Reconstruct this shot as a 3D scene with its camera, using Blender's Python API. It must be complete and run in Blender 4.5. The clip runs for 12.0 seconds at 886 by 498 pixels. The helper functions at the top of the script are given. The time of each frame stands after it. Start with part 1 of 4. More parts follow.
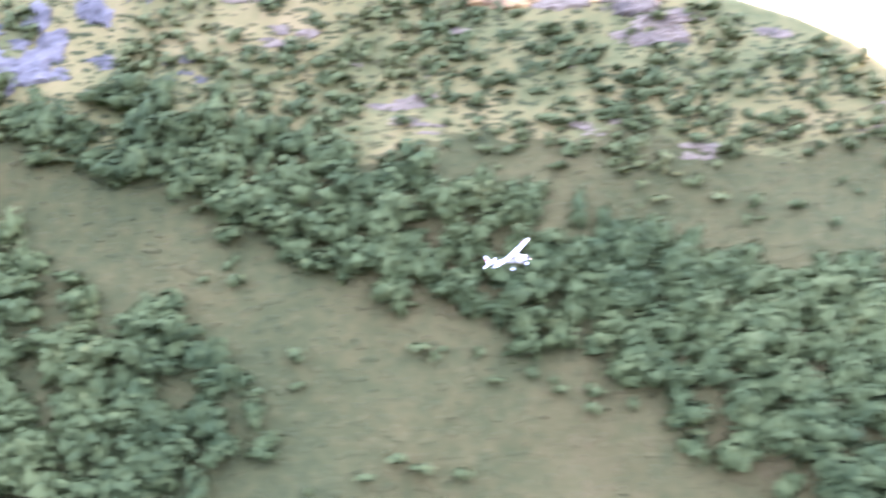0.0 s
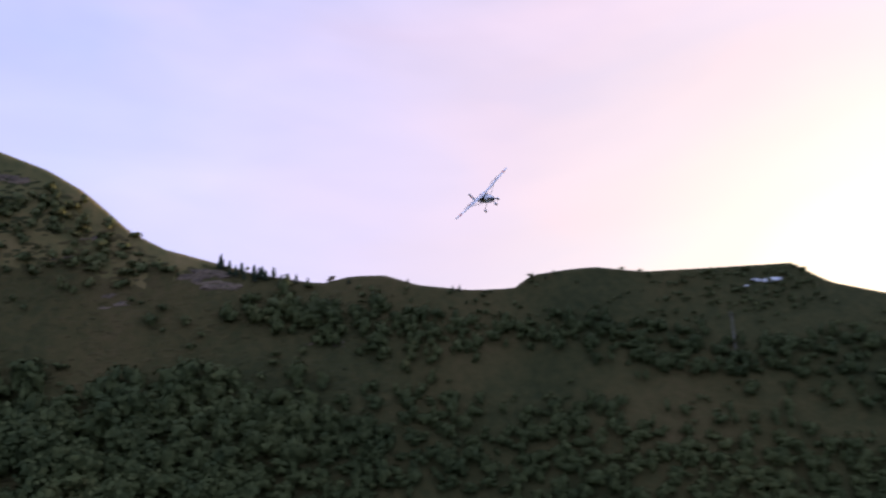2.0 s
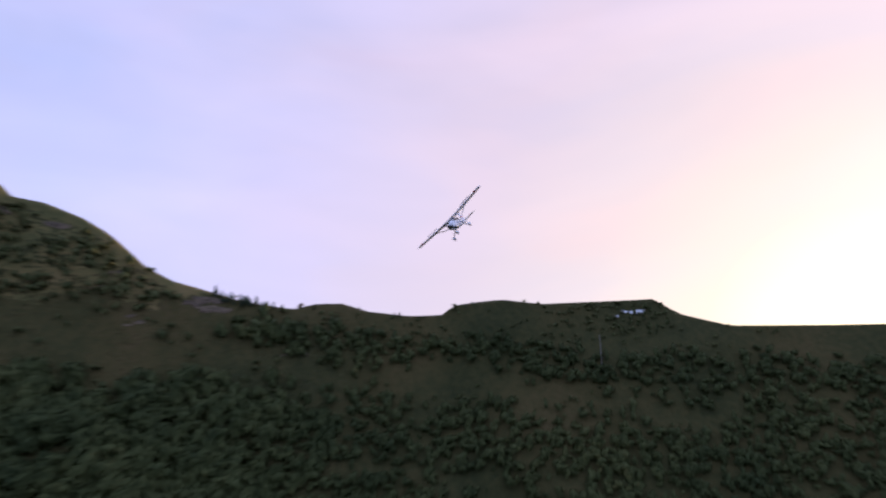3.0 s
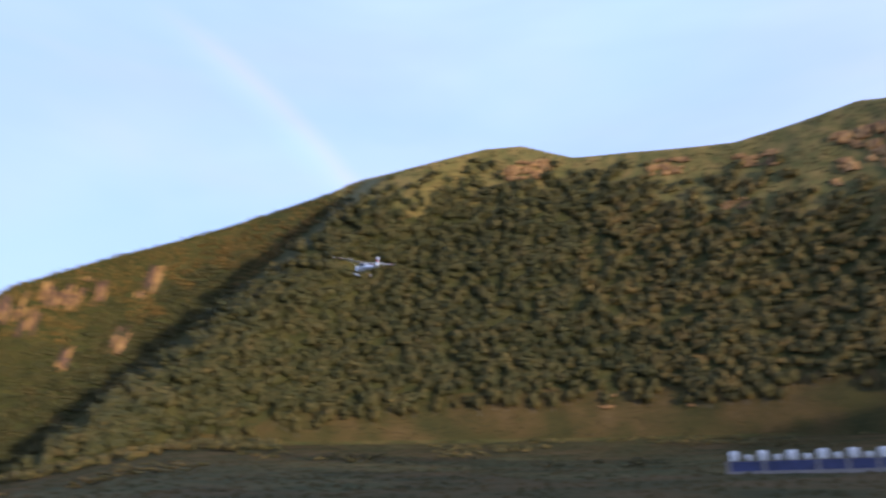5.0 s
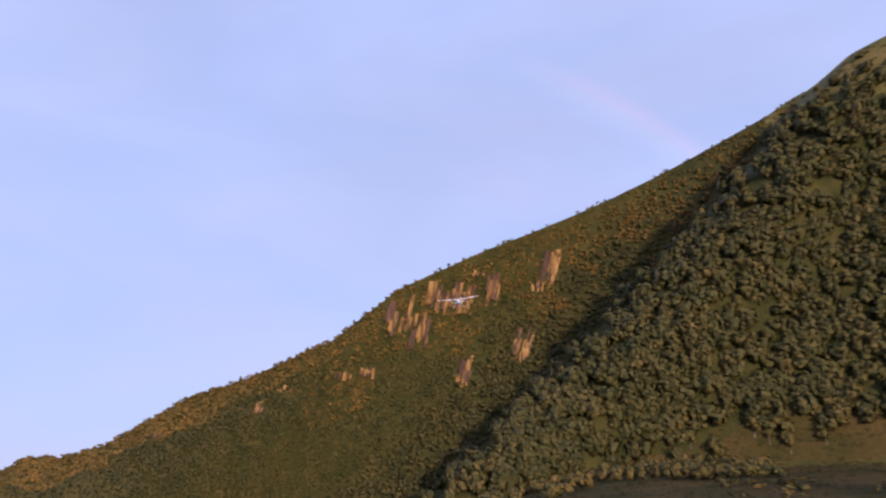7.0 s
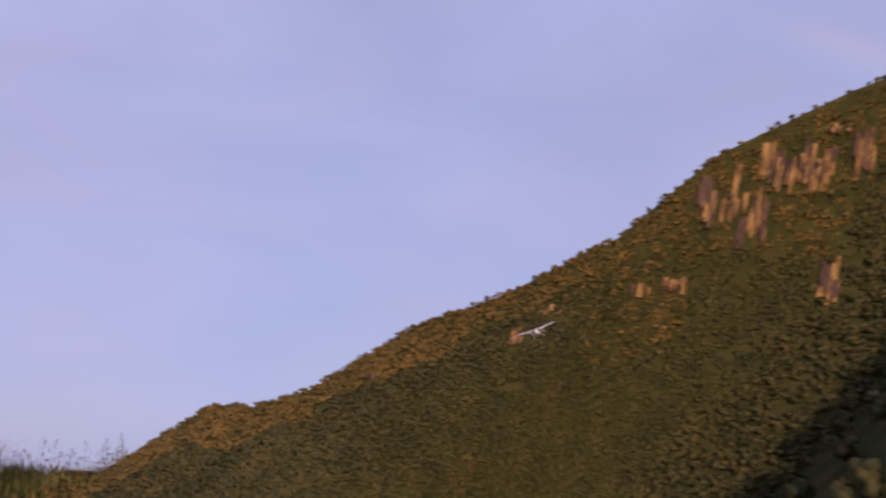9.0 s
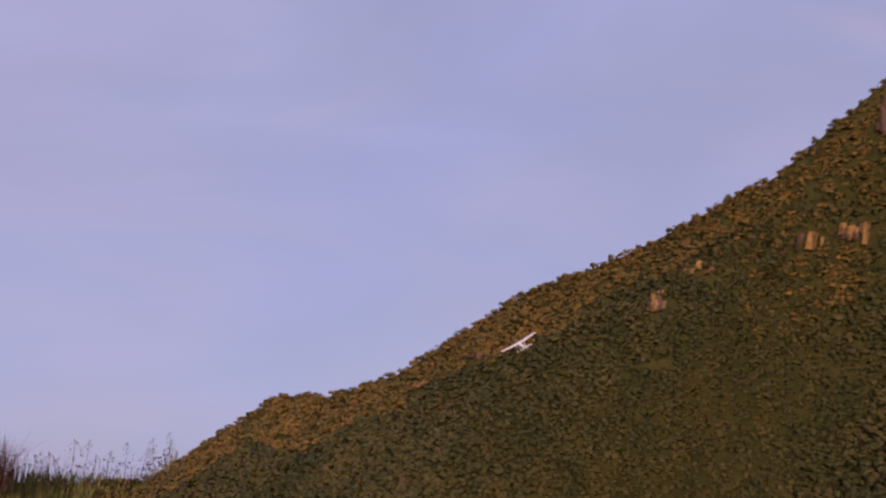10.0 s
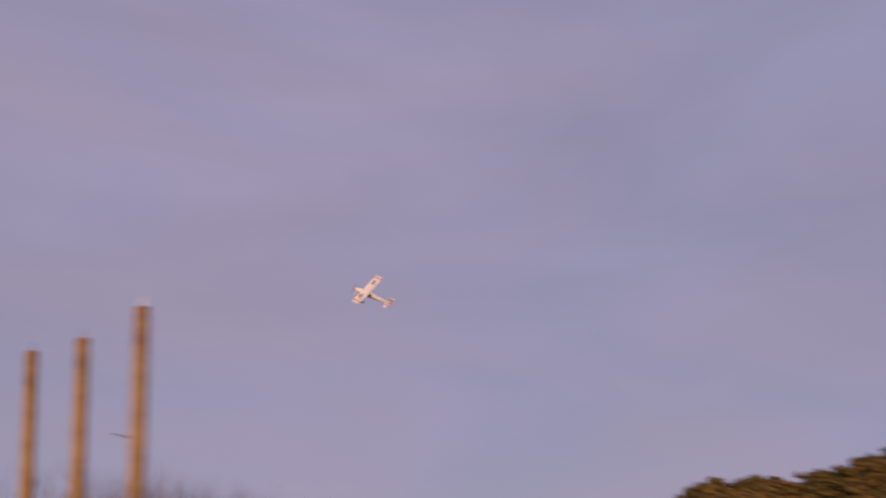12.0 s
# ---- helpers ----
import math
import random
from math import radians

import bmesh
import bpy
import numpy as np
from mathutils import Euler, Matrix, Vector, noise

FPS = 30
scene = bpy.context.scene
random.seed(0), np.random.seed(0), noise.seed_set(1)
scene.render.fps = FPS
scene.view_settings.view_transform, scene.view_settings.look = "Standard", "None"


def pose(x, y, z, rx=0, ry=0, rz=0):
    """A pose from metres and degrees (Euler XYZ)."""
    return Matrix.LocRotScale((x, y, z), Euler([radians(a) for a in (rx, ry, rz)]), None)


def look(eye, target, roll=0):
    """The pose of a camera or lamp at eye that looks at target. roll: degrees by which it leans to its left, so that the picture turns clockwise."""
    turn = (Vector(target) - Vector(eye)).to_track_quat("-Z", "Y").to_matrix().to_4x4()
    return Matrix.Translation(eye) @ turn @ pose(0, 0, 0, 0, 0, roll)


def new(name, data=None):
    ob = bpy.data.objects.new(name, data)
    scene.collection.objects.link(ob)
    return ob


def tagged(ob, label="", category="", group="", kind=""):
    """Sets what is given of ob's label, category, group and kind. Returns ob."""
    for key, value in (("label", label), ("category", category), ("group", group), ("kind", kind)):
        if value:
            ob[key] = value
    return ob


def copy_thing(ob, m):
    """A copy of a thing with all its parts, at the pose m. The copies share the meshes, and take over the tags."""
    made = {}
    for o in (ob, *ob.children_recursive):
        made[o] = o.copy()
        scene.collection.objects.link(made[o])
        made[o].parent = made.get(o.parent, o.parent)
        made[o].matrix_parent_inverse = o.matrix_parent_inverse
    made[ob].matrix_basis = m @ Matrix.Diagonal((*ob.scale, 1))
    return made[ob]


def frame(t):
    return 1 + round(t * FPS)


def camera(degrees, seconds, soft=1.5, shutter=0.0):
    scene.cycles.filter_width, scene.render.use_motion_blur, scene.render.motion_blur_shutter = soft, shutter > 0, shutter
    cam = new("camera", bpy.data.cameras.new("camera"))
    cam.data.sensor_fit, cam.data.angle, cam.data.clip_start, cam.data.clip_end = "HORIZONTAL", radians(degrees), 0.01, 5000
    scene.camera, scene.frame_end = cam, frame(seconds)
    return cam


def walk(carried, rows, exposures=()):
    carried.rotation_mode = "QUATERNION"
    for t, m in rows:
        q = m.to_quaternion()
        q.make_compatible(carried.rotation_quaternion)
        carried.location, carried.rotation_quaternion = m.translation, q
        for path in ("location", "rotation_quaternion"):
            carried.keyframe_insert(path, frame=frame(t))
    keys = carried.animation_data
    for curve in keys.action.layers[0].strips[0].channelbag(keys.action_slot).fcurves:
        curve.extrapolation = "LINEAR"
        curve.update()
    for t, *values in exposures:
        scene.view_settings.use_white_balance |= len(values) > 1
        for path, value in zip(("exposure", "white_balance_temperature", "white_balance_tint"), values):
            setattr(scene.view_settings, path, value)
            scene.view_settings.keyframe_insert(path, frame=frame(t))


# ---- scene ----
scene_lens = 59.3
cam = camera(scene_lens, 12.0, soft=2.3, shutter=0.4)
PATH = [
    (0, pose(30.96, 48.66, 12.76, 94.60, 0.25, -35.75)),
    (0.5, pose(36.29, 42.32, 13.35, 95.21, 0.27, -35.28)),
    (1, pose(38.68, 40.41, 12.67, 99.78, 1.82, -46.54)),
    (1.5, pose(40.26, 35.41, 11.55, 102.32, 2.16, -50.47)),
    (2, pose(40.52, 30.63, 10.86, 103.97, 1.94, -53.96)),
    (2.5, pose(39.26, 27.14, 10.36, 105.22, 1.84, -56.48)),
    (2.7, pose(38.49, 26.21, 10.22, 105.56, 1.68, -56.85)),
    (2.9, pose(36.15, 24.65, 9.59, 105.71, 1.46, -56.27)),
    (3.1, pose(30.63, 20.96, 8.11, 105.80, 1.01, -54.02)),
    (3.3, pose(25.02, 17.22, 6.61, 105.83, 0.40, -50.21)),
    (3.5, pose(19.41, 13.47, 5.11, 105.82, -0.26, -44.95)),
    (3.7, pose(13.79, 9.73, 3.60, 105.80, -0.90, -38.35)),
    (3.9, pose(8.18, 5.98, 2.10, 105.78, -1.40, -30.53)),
    (4.1, pose(2.66, 2.30, 0.62, 105.77, -1.70, -21.59)),
    (4.3, pose(0.32, 0.74, -0.00, 105.81, -1.68, -11.65)),
    (4.5, pose(-0.08, -2.83, -0.01, 105.62, -0.86, -0.17)),
    (5, pose(1.28, -2.60, -0.00, 106.19, 0.69, 26.17)),
    (5.5, pose(-2.06, 2.49, 0.18, 106.20, 1.21, 39.87)),
    (6, pose(-14.94, 13.89, 0.87, 105.66, 0.75, 50.62)),
    (6.5, pose(-27.86, 24.67, 1.63, 106.26, 0.54, 53.47)),
    (6.7, pose(-32.57, 29.44, 2.00, 107.25, 0.94, 54.12)),
    (8.3, pose(-71.98, 62.90, 2.60, 108.87, 0.30, 67.40)),
    (8.5, pose(-77.61, 63.10, 2.41, 108.26, -0.00, 68.96)),
    (9, pose(-93.48, 55.18, 2.10, 107.23, -0.72, 72.78)),
    (9.5, pose(-106.01, 51.10, 2.29, 108.18, 0.06, 74.78)),
    (10, pose(-116.64, 52.72, 2.49, 107.44, 0.05, 75.52)),
    (10.5, pose(-126.55, 53.41, 2.65, 105.20, -1.19, 75.61)),
    (11, pose(-133.98, 53.08, 2.51, 105.05, -1.08, 78.42)),
    (11.5, pose(-142.06, 50.70, 2.69, 110.44, -1.75, 82.86)),
    (12, pose(-149.89, 38.66, 2.73, 116.29, -2.16, 89.64)),
]

EXPOSURES = [
    (0.0, 4.45, 6350, 23), (0.5, 4.32, 6350, 23), (1.0, 3.3, 6350, 20), (1.5, 1.4, 6600, 20), (2.0, 0.85, 6700, 21),
    (2.7, 0.75, 6700, 21), (4.3, 0.9, 5600, 12), (5.0, 1.1, 6200, 9), (6.0, 0.9, 6800, 14), (6.7, 0.75, 6900, 18),
    (8.3, 0.35, 7050, 24), (9.0, 0.27, 7350, 29), (9.5, 0.17, 7500, 31), (10.5, 0.05, 7800, 33), (11.0, 0.2, 8100, 34), (11.5, -0.1, 8300, 37), (12.0, -0.32, 8800, 36),
]
walk(cam, PATH, EXPOSURES)

# ---- light: low evening sun behind the western hills, thin cloud ----
SUN_AZ, SUN_EL = -106.0, 9.5      # degrees; azimuth counted to the left of +y


def direction(az, el):
    a, e = radians(az), radians(el)
    return Vector((-math.sin(a) * math.cos(e), math.cos(a) * math.cos(e), math.sin(e)))


world = bpy.data.worlds.new("evening_sky")
world.use_nodes = True
scene.world = world
wn, wl = world.node_tree.nodes, world.node_tree.links
wn.clear()


def wnode(kind, **values):
    n = wn.new(kind)
    for k, v in values.items():
        n.inputs[k].default_value = v
    return n


sky = wn.new("ShaderNodeTexSky")
sky.sky_type = "NISHITA"
sky.sun_disc = False
sky.sun_elevation = radians(SUN_EL)
sky.sun_rotation = radians(-SUN_AZ)
sky.air_density, sky.dust_density, sky.ozone_density = 1.0, 1.6, 2.5
co = wn.new("ShaderNodeTexCoord")
mp = wn.new("ShaderNodeMapping")
mp.inputs["Scale"].default_value = (1.0, 1.0, 3.2)
wl.new(co.outputs["Generated"], mp.inputs["Vector"])
cloud = wnode("ShaderNodeTexNoise", Scale=1.7, Detail=4.0, Roughness=0.5, Distortion=0.4)
wl.new(mp.outputs["Vector"], cloud.inputs["Vector"])
cover = wn.new("ShaderNodeMapRange")
cover.inputs["From Min"].default_value, cover.inputs["From Max"].default_value = 0.36, 0.68
cover.inputs["To Min"].default_value, cover.inputs["To Max"].default_value = 0.72, 0.92
wl.new(cloud.outputs["Fac"], cover.inputs["Value"])
veil = wn.new("ShaderNodeMix")
veil.data_type = "RGBA"
toward = wn.new("ShaderNodeVectorMath")      # cloud warms and brightens towards the sunset
toward.operation = "DOT_PRODUCT"
toward.inputs[1].default_value = direction(-84, 6)
wl.new(co.outputs["Generated"], toward.inputs[0])
span = wn.new("ShaderNodeMapRange")
span.inputs["From Min"].default_value, span.inputs["From Max"].default_value = 0.0, 1.0
wl.new(toward.outputs["Value"], span.inputs["Value"])
tint = wn.new("ShaderNodeValToRGB")


def set_stops(node, stops):
    els = node.color_ramp.elements
    while len(els) < len(stops):
        els.new(0.5)
    for k, (p, c) in enumerate(stops):
        els[k].position, els[k].color = p, (*c, 1)


set_stops(tint, ((0.0, (0.335, 0.425, 0.715)), (0.55, (0.395, 0.445, 0.71)), (0.76, (0.50, 0.47, 0.635)), (0.88, (0.58, 0.495, 0.565)), (0.95, (0.635, 0.54, 0.52)), (0.985, (0.74, 0.62, 0.49)), (1.0, (1.3, 1.06, 0.65))))
wl.new(span.outputs["Result"], tint.inputs["Fac"])
lift = wn.new("ShaderNodeVectorMath")
lift.operation = "SCALE"
lift.inputs["Scale"].default_value = 10.0
wl.new(tint.outputs["Color"], lift.inputs[0])
wl.new(lift.outputs["Vector"], veil.inputs["B"])
wl.new(cover.outputs["Result"], veil.inputs["Factor"])
wl.new(sky.outputs["Color"], veil.inputs["A"])
drift = wnode("ShaderNodeTexNoise", Scale=2.3, Detail=3.0, Roughness=0.45, Distortion=0.6)
wl.new(mp.outputs["Vector"], drift.inputs["Vector"])
flush = wn.new("ShaderNodeValToRGB")
set_stops(flush, ((0.36, (0.95, 0.985, 1.02)), (0.5, (1.0, 1.0, 1.0)), (0.66, (1.06, 1.0, 0.98))))
wl.new(drift.outputs["Fac"], flush.inputs["Fac"])
cast = wn.new("ShaderNodeMix")
cast.data_type, cast.blend_type = "RGBA", "MULTIPLY"
cast.inputs["Factor"].default_value = 1.0
wl.new(veil.outputs["Result"], cast.inputs["A"])
wl.new(flush.outputs["Color"], cast.inputs["B"])
away = wn.new("ShaderNodeVectorMath")      # faint rainbow round the point opposite the sun
away.operation = "DOT_PRODUCT"
away.inputs[1].default_value = -direction(-115, 8)
wl.new(co.outputs["Generated"], away.inputs[0])
bow = wn.new("ShaderNodeMapRange")
bow.inputs["From Min"].default_value, bow.inputs["From Max"].default_value = math.cos(radians(43.6)), math.cos(radians(40.2))
wl.new(away.outputs["Value"], bow.inputs["Value"])
hues = wn.new("ShaderNodeValToRGB")
set_stops(hues, ((0.0, (0, 0, 0)), (0.3, (0.5, 0.16, 0.12)), (0.5, (0.28, 0.25, 0.13)), (0.72, (0.08, 0.13, 0.3)), (1.0, (0, 0, 0))))
wl.new(bow.outputs["Result"], hues.inputs["Fac"])
shower = wn.new("ShaderNodeVectorMath")
shower.operation = "DOT_PRODUCT"
shower.inputs[1].default_value = direction(38, 24)
wl.new(co.outputs["Generated"], shower.inputs[0])
there = wn.new("ShaderNodeMapRange")
there.inputs["From Min"].default_value, there.inputs["From Max"].default_value = math.cos(radians(13)), math.cos(radians(6))
wl.new(shower.outputs["Value"], there.inputs["Value"])
add = wn.new("ShaderNodeMix")
add.data_type, add.blend_type = "RGBA", "ADD"
wl.new(there.outputs["Result"], add.inputs["Factor"])
wl.new(cast.outputs["Result"], add.inputs["A"])
wl.new(hues.outputs["Color"], add.inputs["B"])
bg = wnode("ShaderNodeBackground", Strength=0.1)
wl.new(add.outputs["Result"], bg.inputs["Color"])
wo = wn.new("ShaderNodeOutputWorld")
wl.new(bg.outputs["Background"], wo.inputs["Surface"])

sun = new("sun", bpy.data.lights.new("sun", "SUN"))
sun.data.energy, sun.data.angle, sun.data.color = 2.6, radians(3.0), (1.0, 0.78, 0.56)
sun.matrix_basis = look(direction(SUN_AZ, SUN_EL) * 500, (0, 0, 0))


# ---- materials ----
def material(name):
    m = bpy.data.materials.new(name)
    m.use_nodes = True
    return m, m.node_tree.nodes, m.node_tree.links, m.node_tree.nodes["Principled BSDF"]


def ramp(nodes, stops):
    r = nodes.new("ShaderNodeValToRGB")
    els = r.color_ramp.elements
    while len(els) < len(stops):
        els.new(0.5)
    for e, (p, c) in zip(els, stops):
        e.position, e.color = p, (*c, 1)
    return r


def varied(name, stops, scale, rough=0.8, bump=0.3, fine=None, metal=0.0, dist=0.05, island=0.0, spec=0.3, stretch=1.0):
    """A rough material: colour from two noises, relief from the finer one."""
    m, nodes, links, bsdf = material(name)
    tc = nodes.new("ShaderNodeTexCoord")
    a = nodes.new("ShaderNodeTexNoise")
    a.inputs["Scale"].default_value, a.inputs["Detail"].default_value = scale, 4
    b = nodes.new("ShaderNodeTexNoise")
    b.inputs["Scale"].default_value, b.inputs["Detail"].default_value = fine or scale * 7, 3
    mapped = nodes.new("ShaderNodeMapping")
    mapped.inputs["Scale"].default_value = (1.0, 1.0, stretch)
    links.new(tc.outputs["Object"], mapped.inputs["Vector"])
    for n in (a, b):
        links.new(mapped.outputs["Vector"], n.inputs["Vector"])
    mix = nodes.new("ShaderNodeMath")
    mix.operation = "MULTIPLY_ADD"
    links.new(b.outputs["Fac"], mix.inputs[0])
    mix.inputs[1].default_value = 0.5
    sub = nodes.new("ShaderNodeMath")
    sub.operation = "MULTIPLY_ADD"
    links.new(a.outputs["Fac"], sub.inputs[0])
    sub.inputs[1].default_value, sub.inputs[2].default_value = 1.0, -0.25
    links.new(sub.outputs[0], mix.inputs[2])
    value = mix.outputs[0]
    if island:
        g = nodes.new("ShaderNodeNewGeometry")
        k = nodes.new("ShaderNodeMath")
        k.operation = "MULTIPLY_ADD"
        links.new(g.outputs["Random Per Island"], k.inputs[0])
        k.inputs[1].default_value = island
        links.new(value, k.inputs[2])
        k2 = nodes.new("ShaderNodeMath")
        k2.operation = "SUBTRACT"
        links.new(k.outputs[0], k2.inputs[0])
        k2.inputs[1].default_value = island / 2
        value = k2.outputs[0]
    r = ramp(nodes, stops)
    links.new(value, r.inputs["Fac"])
    links.new(r.outputs["Color"], bsdf.inputs["Base Color"])
    bsdf.inputs["Roughness"].default_value = rough
    bsdf.inputs["Metallic"].default_value = metal
    bsdf.inputs["Specular IOR Level"].default_value = spec
    if bump:
        bp = nodes.new("ShaderNodeBump")
        bp.inputs["Strength"].default_value, bp.inputs["Distance"].default_value = bump, dist
        links.new(b.outputs["Fac"], bp.inputs["Height"])
        links.new(bp.outputs["Normal"], bsdf.inputs["Normal"])
    return m


M_HEATH = varied("heath_and_grass", [(0.2, (0.027, 0.032, 0.012)), (0.42, (0.05, 0.046, 0.017)), (0.6, (0.075, 0.055, 0.022)), (0.85, (0.11, 0.077, 0.036))], 0.12, 0.95, 0.6, 1.7, dist=0.25, spec=0.1)
# Moor kept dark and upper hill grass pale: evening sun painted into the colours.
M_MOOR = varied("dark_moor_grass", [(0.2, (0.03, 0.038, 0.015)), (0.42, (0.055, 0.056, 0.021)), (0.6, (0.08, 0.068, 0.026)), (0.85, (0.108, 0.08, 0.035))], 0.16, 0.95, 0.5, 3.0, dist=0.12, spec=0.1)
M_LITHILL = varied("sunlit_hill_grass", [(0.2, (0.066, 0.074, 0.028)), (0.42, (0.108, 0.104, 0.04)), (0.6, (0.158, 0.128, 0.05)), (0.85, (0.22, 0.16, 0.072))], 0.4, 0.95, 0.5, 3.0, dist=0.12, spec=0.1)
M_FLOOR = varied("bilberry_under_wood", [(0.2, (0.022, 0.029, 0.012)), (0.5, (0.046, 0.049, 0.018)), (0.8, (0.078, 0.066, 0.026))], 0.3, 0.95, 0.5, 2.5, dist=0.2, spec=0.1)
M_LEAF = varied("birch_leaves", [(0.2, (0.048, 0.055, 0.022)), (0.5, (0.098, 0.086, 0.031)), (0.72, (0.148, 0.107, 0.037)), (0.92, (0.2, 0.125, 0.044))], 0.25, 0.7, 0.0, 1.5, island=0.35, spec=0.2)
# Warm crest leaves and dark lower leaves carry sun and shade in their colour.
M_LITCREST = varied("sunlit_scrub_leaves", [(0.2, (0.065, 0.06, 0.022)), (0.5, (0.13, 0.095, 0.03)), (0.72, (0.2, 0.125, 0.038)), (0.92, (0.27, 0.155, 0.048))], 0.25, 0.7, 0.0, 1.5, island=0.35, spec=0.2)
M_DIMLEAF = varied("dimmed_birch_leaves", [(0.2, (0.034, 0.042, 0.017)), (0.5, (0.062, 0.063, 0.024)), (0.72, (0.092, 0.079, 0.03)), (0.92, (0.128, 0.093, 0.036))], 0.25, 0.7, 0.0, 1.5, island=0.35, spec=0.2)
M_WILLOW = varied("willow_leaves", [(0.2, (0.036, 0.052, 0.019)), (0.5, (0.062, 0.078, 0.027)), (0.75, (0.09, 0.104, 0.036)), (0.95, (0.15, 0.135, 0.045))], 0.25, 0.75, 0.0, 1.5, island=0.3, spec=0.1)
M_SCRUB = varied("green_hill_scrub", [(0.2, (0.052, 0.068, 0.026)), (0.5, (0.085, 0.1, 0.036)), (0.75, (0.12, 0.124, 0.046)), (0.95, (0.18, 0.15, 0.055))], 0.25, 0.75, 0.0, 1.5, island=0.3, spec=0.1)
M_BARK = varied("birch_bark", [(0.3, (0.06, 0.052, 0.042)), (0.7, (0.18, 0.16, 0.135))], 3.0, 0.9, 0.3)
M_ROCK = varied("gneiss_rock", [(0.25, (0.05, 0.033, 0.022)), (0.42, (0.17, 0.10, 0.05)), (0.58, (0.32, 0.19, 0.08)), (0.8, (0.48, 0.31, 0.13))], 0.9, 0.9, 0.9, 4.0, dist=0.2, stretch=0.25)
M_CLIFF = varied("dark_brown_cliff", [(0.25, (0.03, 0.022, 0.022)), (0.5, (0.1, 0.06, 0.05)), (0.8, (0.2, 0.12, 0.085))], 0.8, 0.9, 0.9, 4.0, dist=0.2, stretch=0.25)
M_SLAB = varied("weathered_grey_slab", [(0.25, (0.05, 0.042, 0.032)), (0.5, (0.14, 0.106, 0.072)), (0.8, (0.25, 0.19, 0.125))], 0.9, 0.9, 0.9, 5.0, dist=0.15)
M_SCREE = varied("grey_scree", [(0.25, (0.04, 0.037, 0.035)), (0.5, (0.1, 0.09, 0.083)), (0.8, (0.18, 0.16, 0.145))], 1.2, 0.9, 0.8, 6.0, dist=0.1)


# ---- mesh helpers ----
def mesh_np(name, verts, faces, mat, smooth=False, normals=None):
    """One mesh from arrays: verts n x 3, faces m x 3 or m x 4; normals round off leaf sprays."""
    verts, faces = np.asarray(verts, np.float32), np.asarray(faces, np.int32)
    me = bpy.data.meshes.new(name)
    k = faces.shape[1]
    me.vertices.add(len(verts))
    me.vertices.foreach_set("co", verts.ravel())
    me.loops.add(faces.size)
    me.loops.foreach_set("vertex_index", faces.ravel())
    me.polygons.add(len(faces))
    me.polygons.foreach_set("loop_start", np.arange(0, faces.size, k, dtype=np.int32))
    me.polygons.foreach_set("use_smooth", np.full(len(faces), smooth))
    me.update(calc_edges=True)
    me.validate()
    me.materials.append(mat)
    if normals is not None:
        me.polygons.foreach_set("use_smooth", np.full(len(me.polygons), True))
        at = me.attributes.new("custom_normal", "FLOAT_VECTOR", "POINT")
        at.data.foreach_set("vector", np.asarray(normals, np.float32).ravel())
    return me


def part(name, bm, mat, parent=None, label="", smooth=False):
    me = bpy.data.meshes.new(name)
    for f in bm.faces:
        f.smooth = smooth
    bm.to_mesh(me)
    bm.free()
    me.materials.append(mat)
    ob = new(name, me)
    ob.parent = parent
    if label:
        tagged(ob, label)
    return ob


# ---- the land: a bowl of hills round the valley floor ----
# The rise from -113 to -87 is out of view, added to block low sun.
RIDGE_WEST = [(-180, 3), (-113, 3.5), (-109, 9), (-104, 11), (-101.5, 12), (-98, 13), (-91, 13), (-87, 11), (-84.5, 5), (-78, 8), (-75, 10.3), (-70, 10.5), (-66.3, 10.7), (-64.6, 11.2), (-63.7, 11.8), (-59.4, 11.8), (-58, 12.0), (-56.1, 12.0), (-55.6, 11.7), (-54.3, 11.7),
              (-52.7, 11.9), (-51.8, 12.2), (-50.8, 12.2), (-49.9, 12.0), (-47.8, 12.3), (-45.4, 12.8), (-44.4, 13.3), (-43.1, 14.4), (-42, 15.0), (-40.6, 15.5), (-39.5, 15.65), (-39, 16.1), (-37.6, 16.9), (-35.8, 17.7)]
RIDGE_EAST = [(-33.5, 18.4), (-28.8, 18.4), (-22.7, 18.3), (-16, 19.1), (-11.6, 20.9), (-8, 23.1), (-5, 23.5), (-1, 22.9), (3.5, 22.3), (11.2, 22.6), (15.5, 22.6), (19.5, 23.7), (22.5, 23.6), (26, 22.9),
              (29, 22.2), (32.5, 21.3), (34.4, 20.45), (38, 19.1), (43.5, 17.0), (50.8, 14.4), (55.9, 12.2), (59.6, 9.4), (64.3, 7.3), (67.2, 6.25), (68.8, 5.25), (71, 3.85), (73, 3.25), (74.6, 3.22), (76, 2.3),
              (78.1, 0.8), (79.5, 0.85), (81, 1.1), (84, 1.2), (88, 0.8), (95, 0.3), (120, 3), (180, 8)]
RIDGE = np.array(RIDGE_WEST + RIDGE_EAST, float)


def ease(a, b, x):
    u = np.clip((np.asarray(x, float) - a) / (b - a), 0, 1)
    return u * u * (3 - 2 * u)


def waves(a, b, seed, octaves=4):
    """Smooth uneven values about -1..1 over two coordinates, from summed turned sines."""
    rng = np.random.RandomState(seed)
    out, amp, fr = 0.0, 1.0, 1.0
    for _ in range(octaves):
        for _ in range(3):
            th, p, q = rng.uniform(0, 6.283, 3)
            out = out + amp / 3 * np.sin(fr * (np.cos(th) * a + np.sin(th) * b) + p + 1.3 * np.sin(fr * 0.6 * (np.sin(th) * a - np.cos(th) * b) + q))
        amp, fr = amp * 0.5, fr * 2.1
    return out


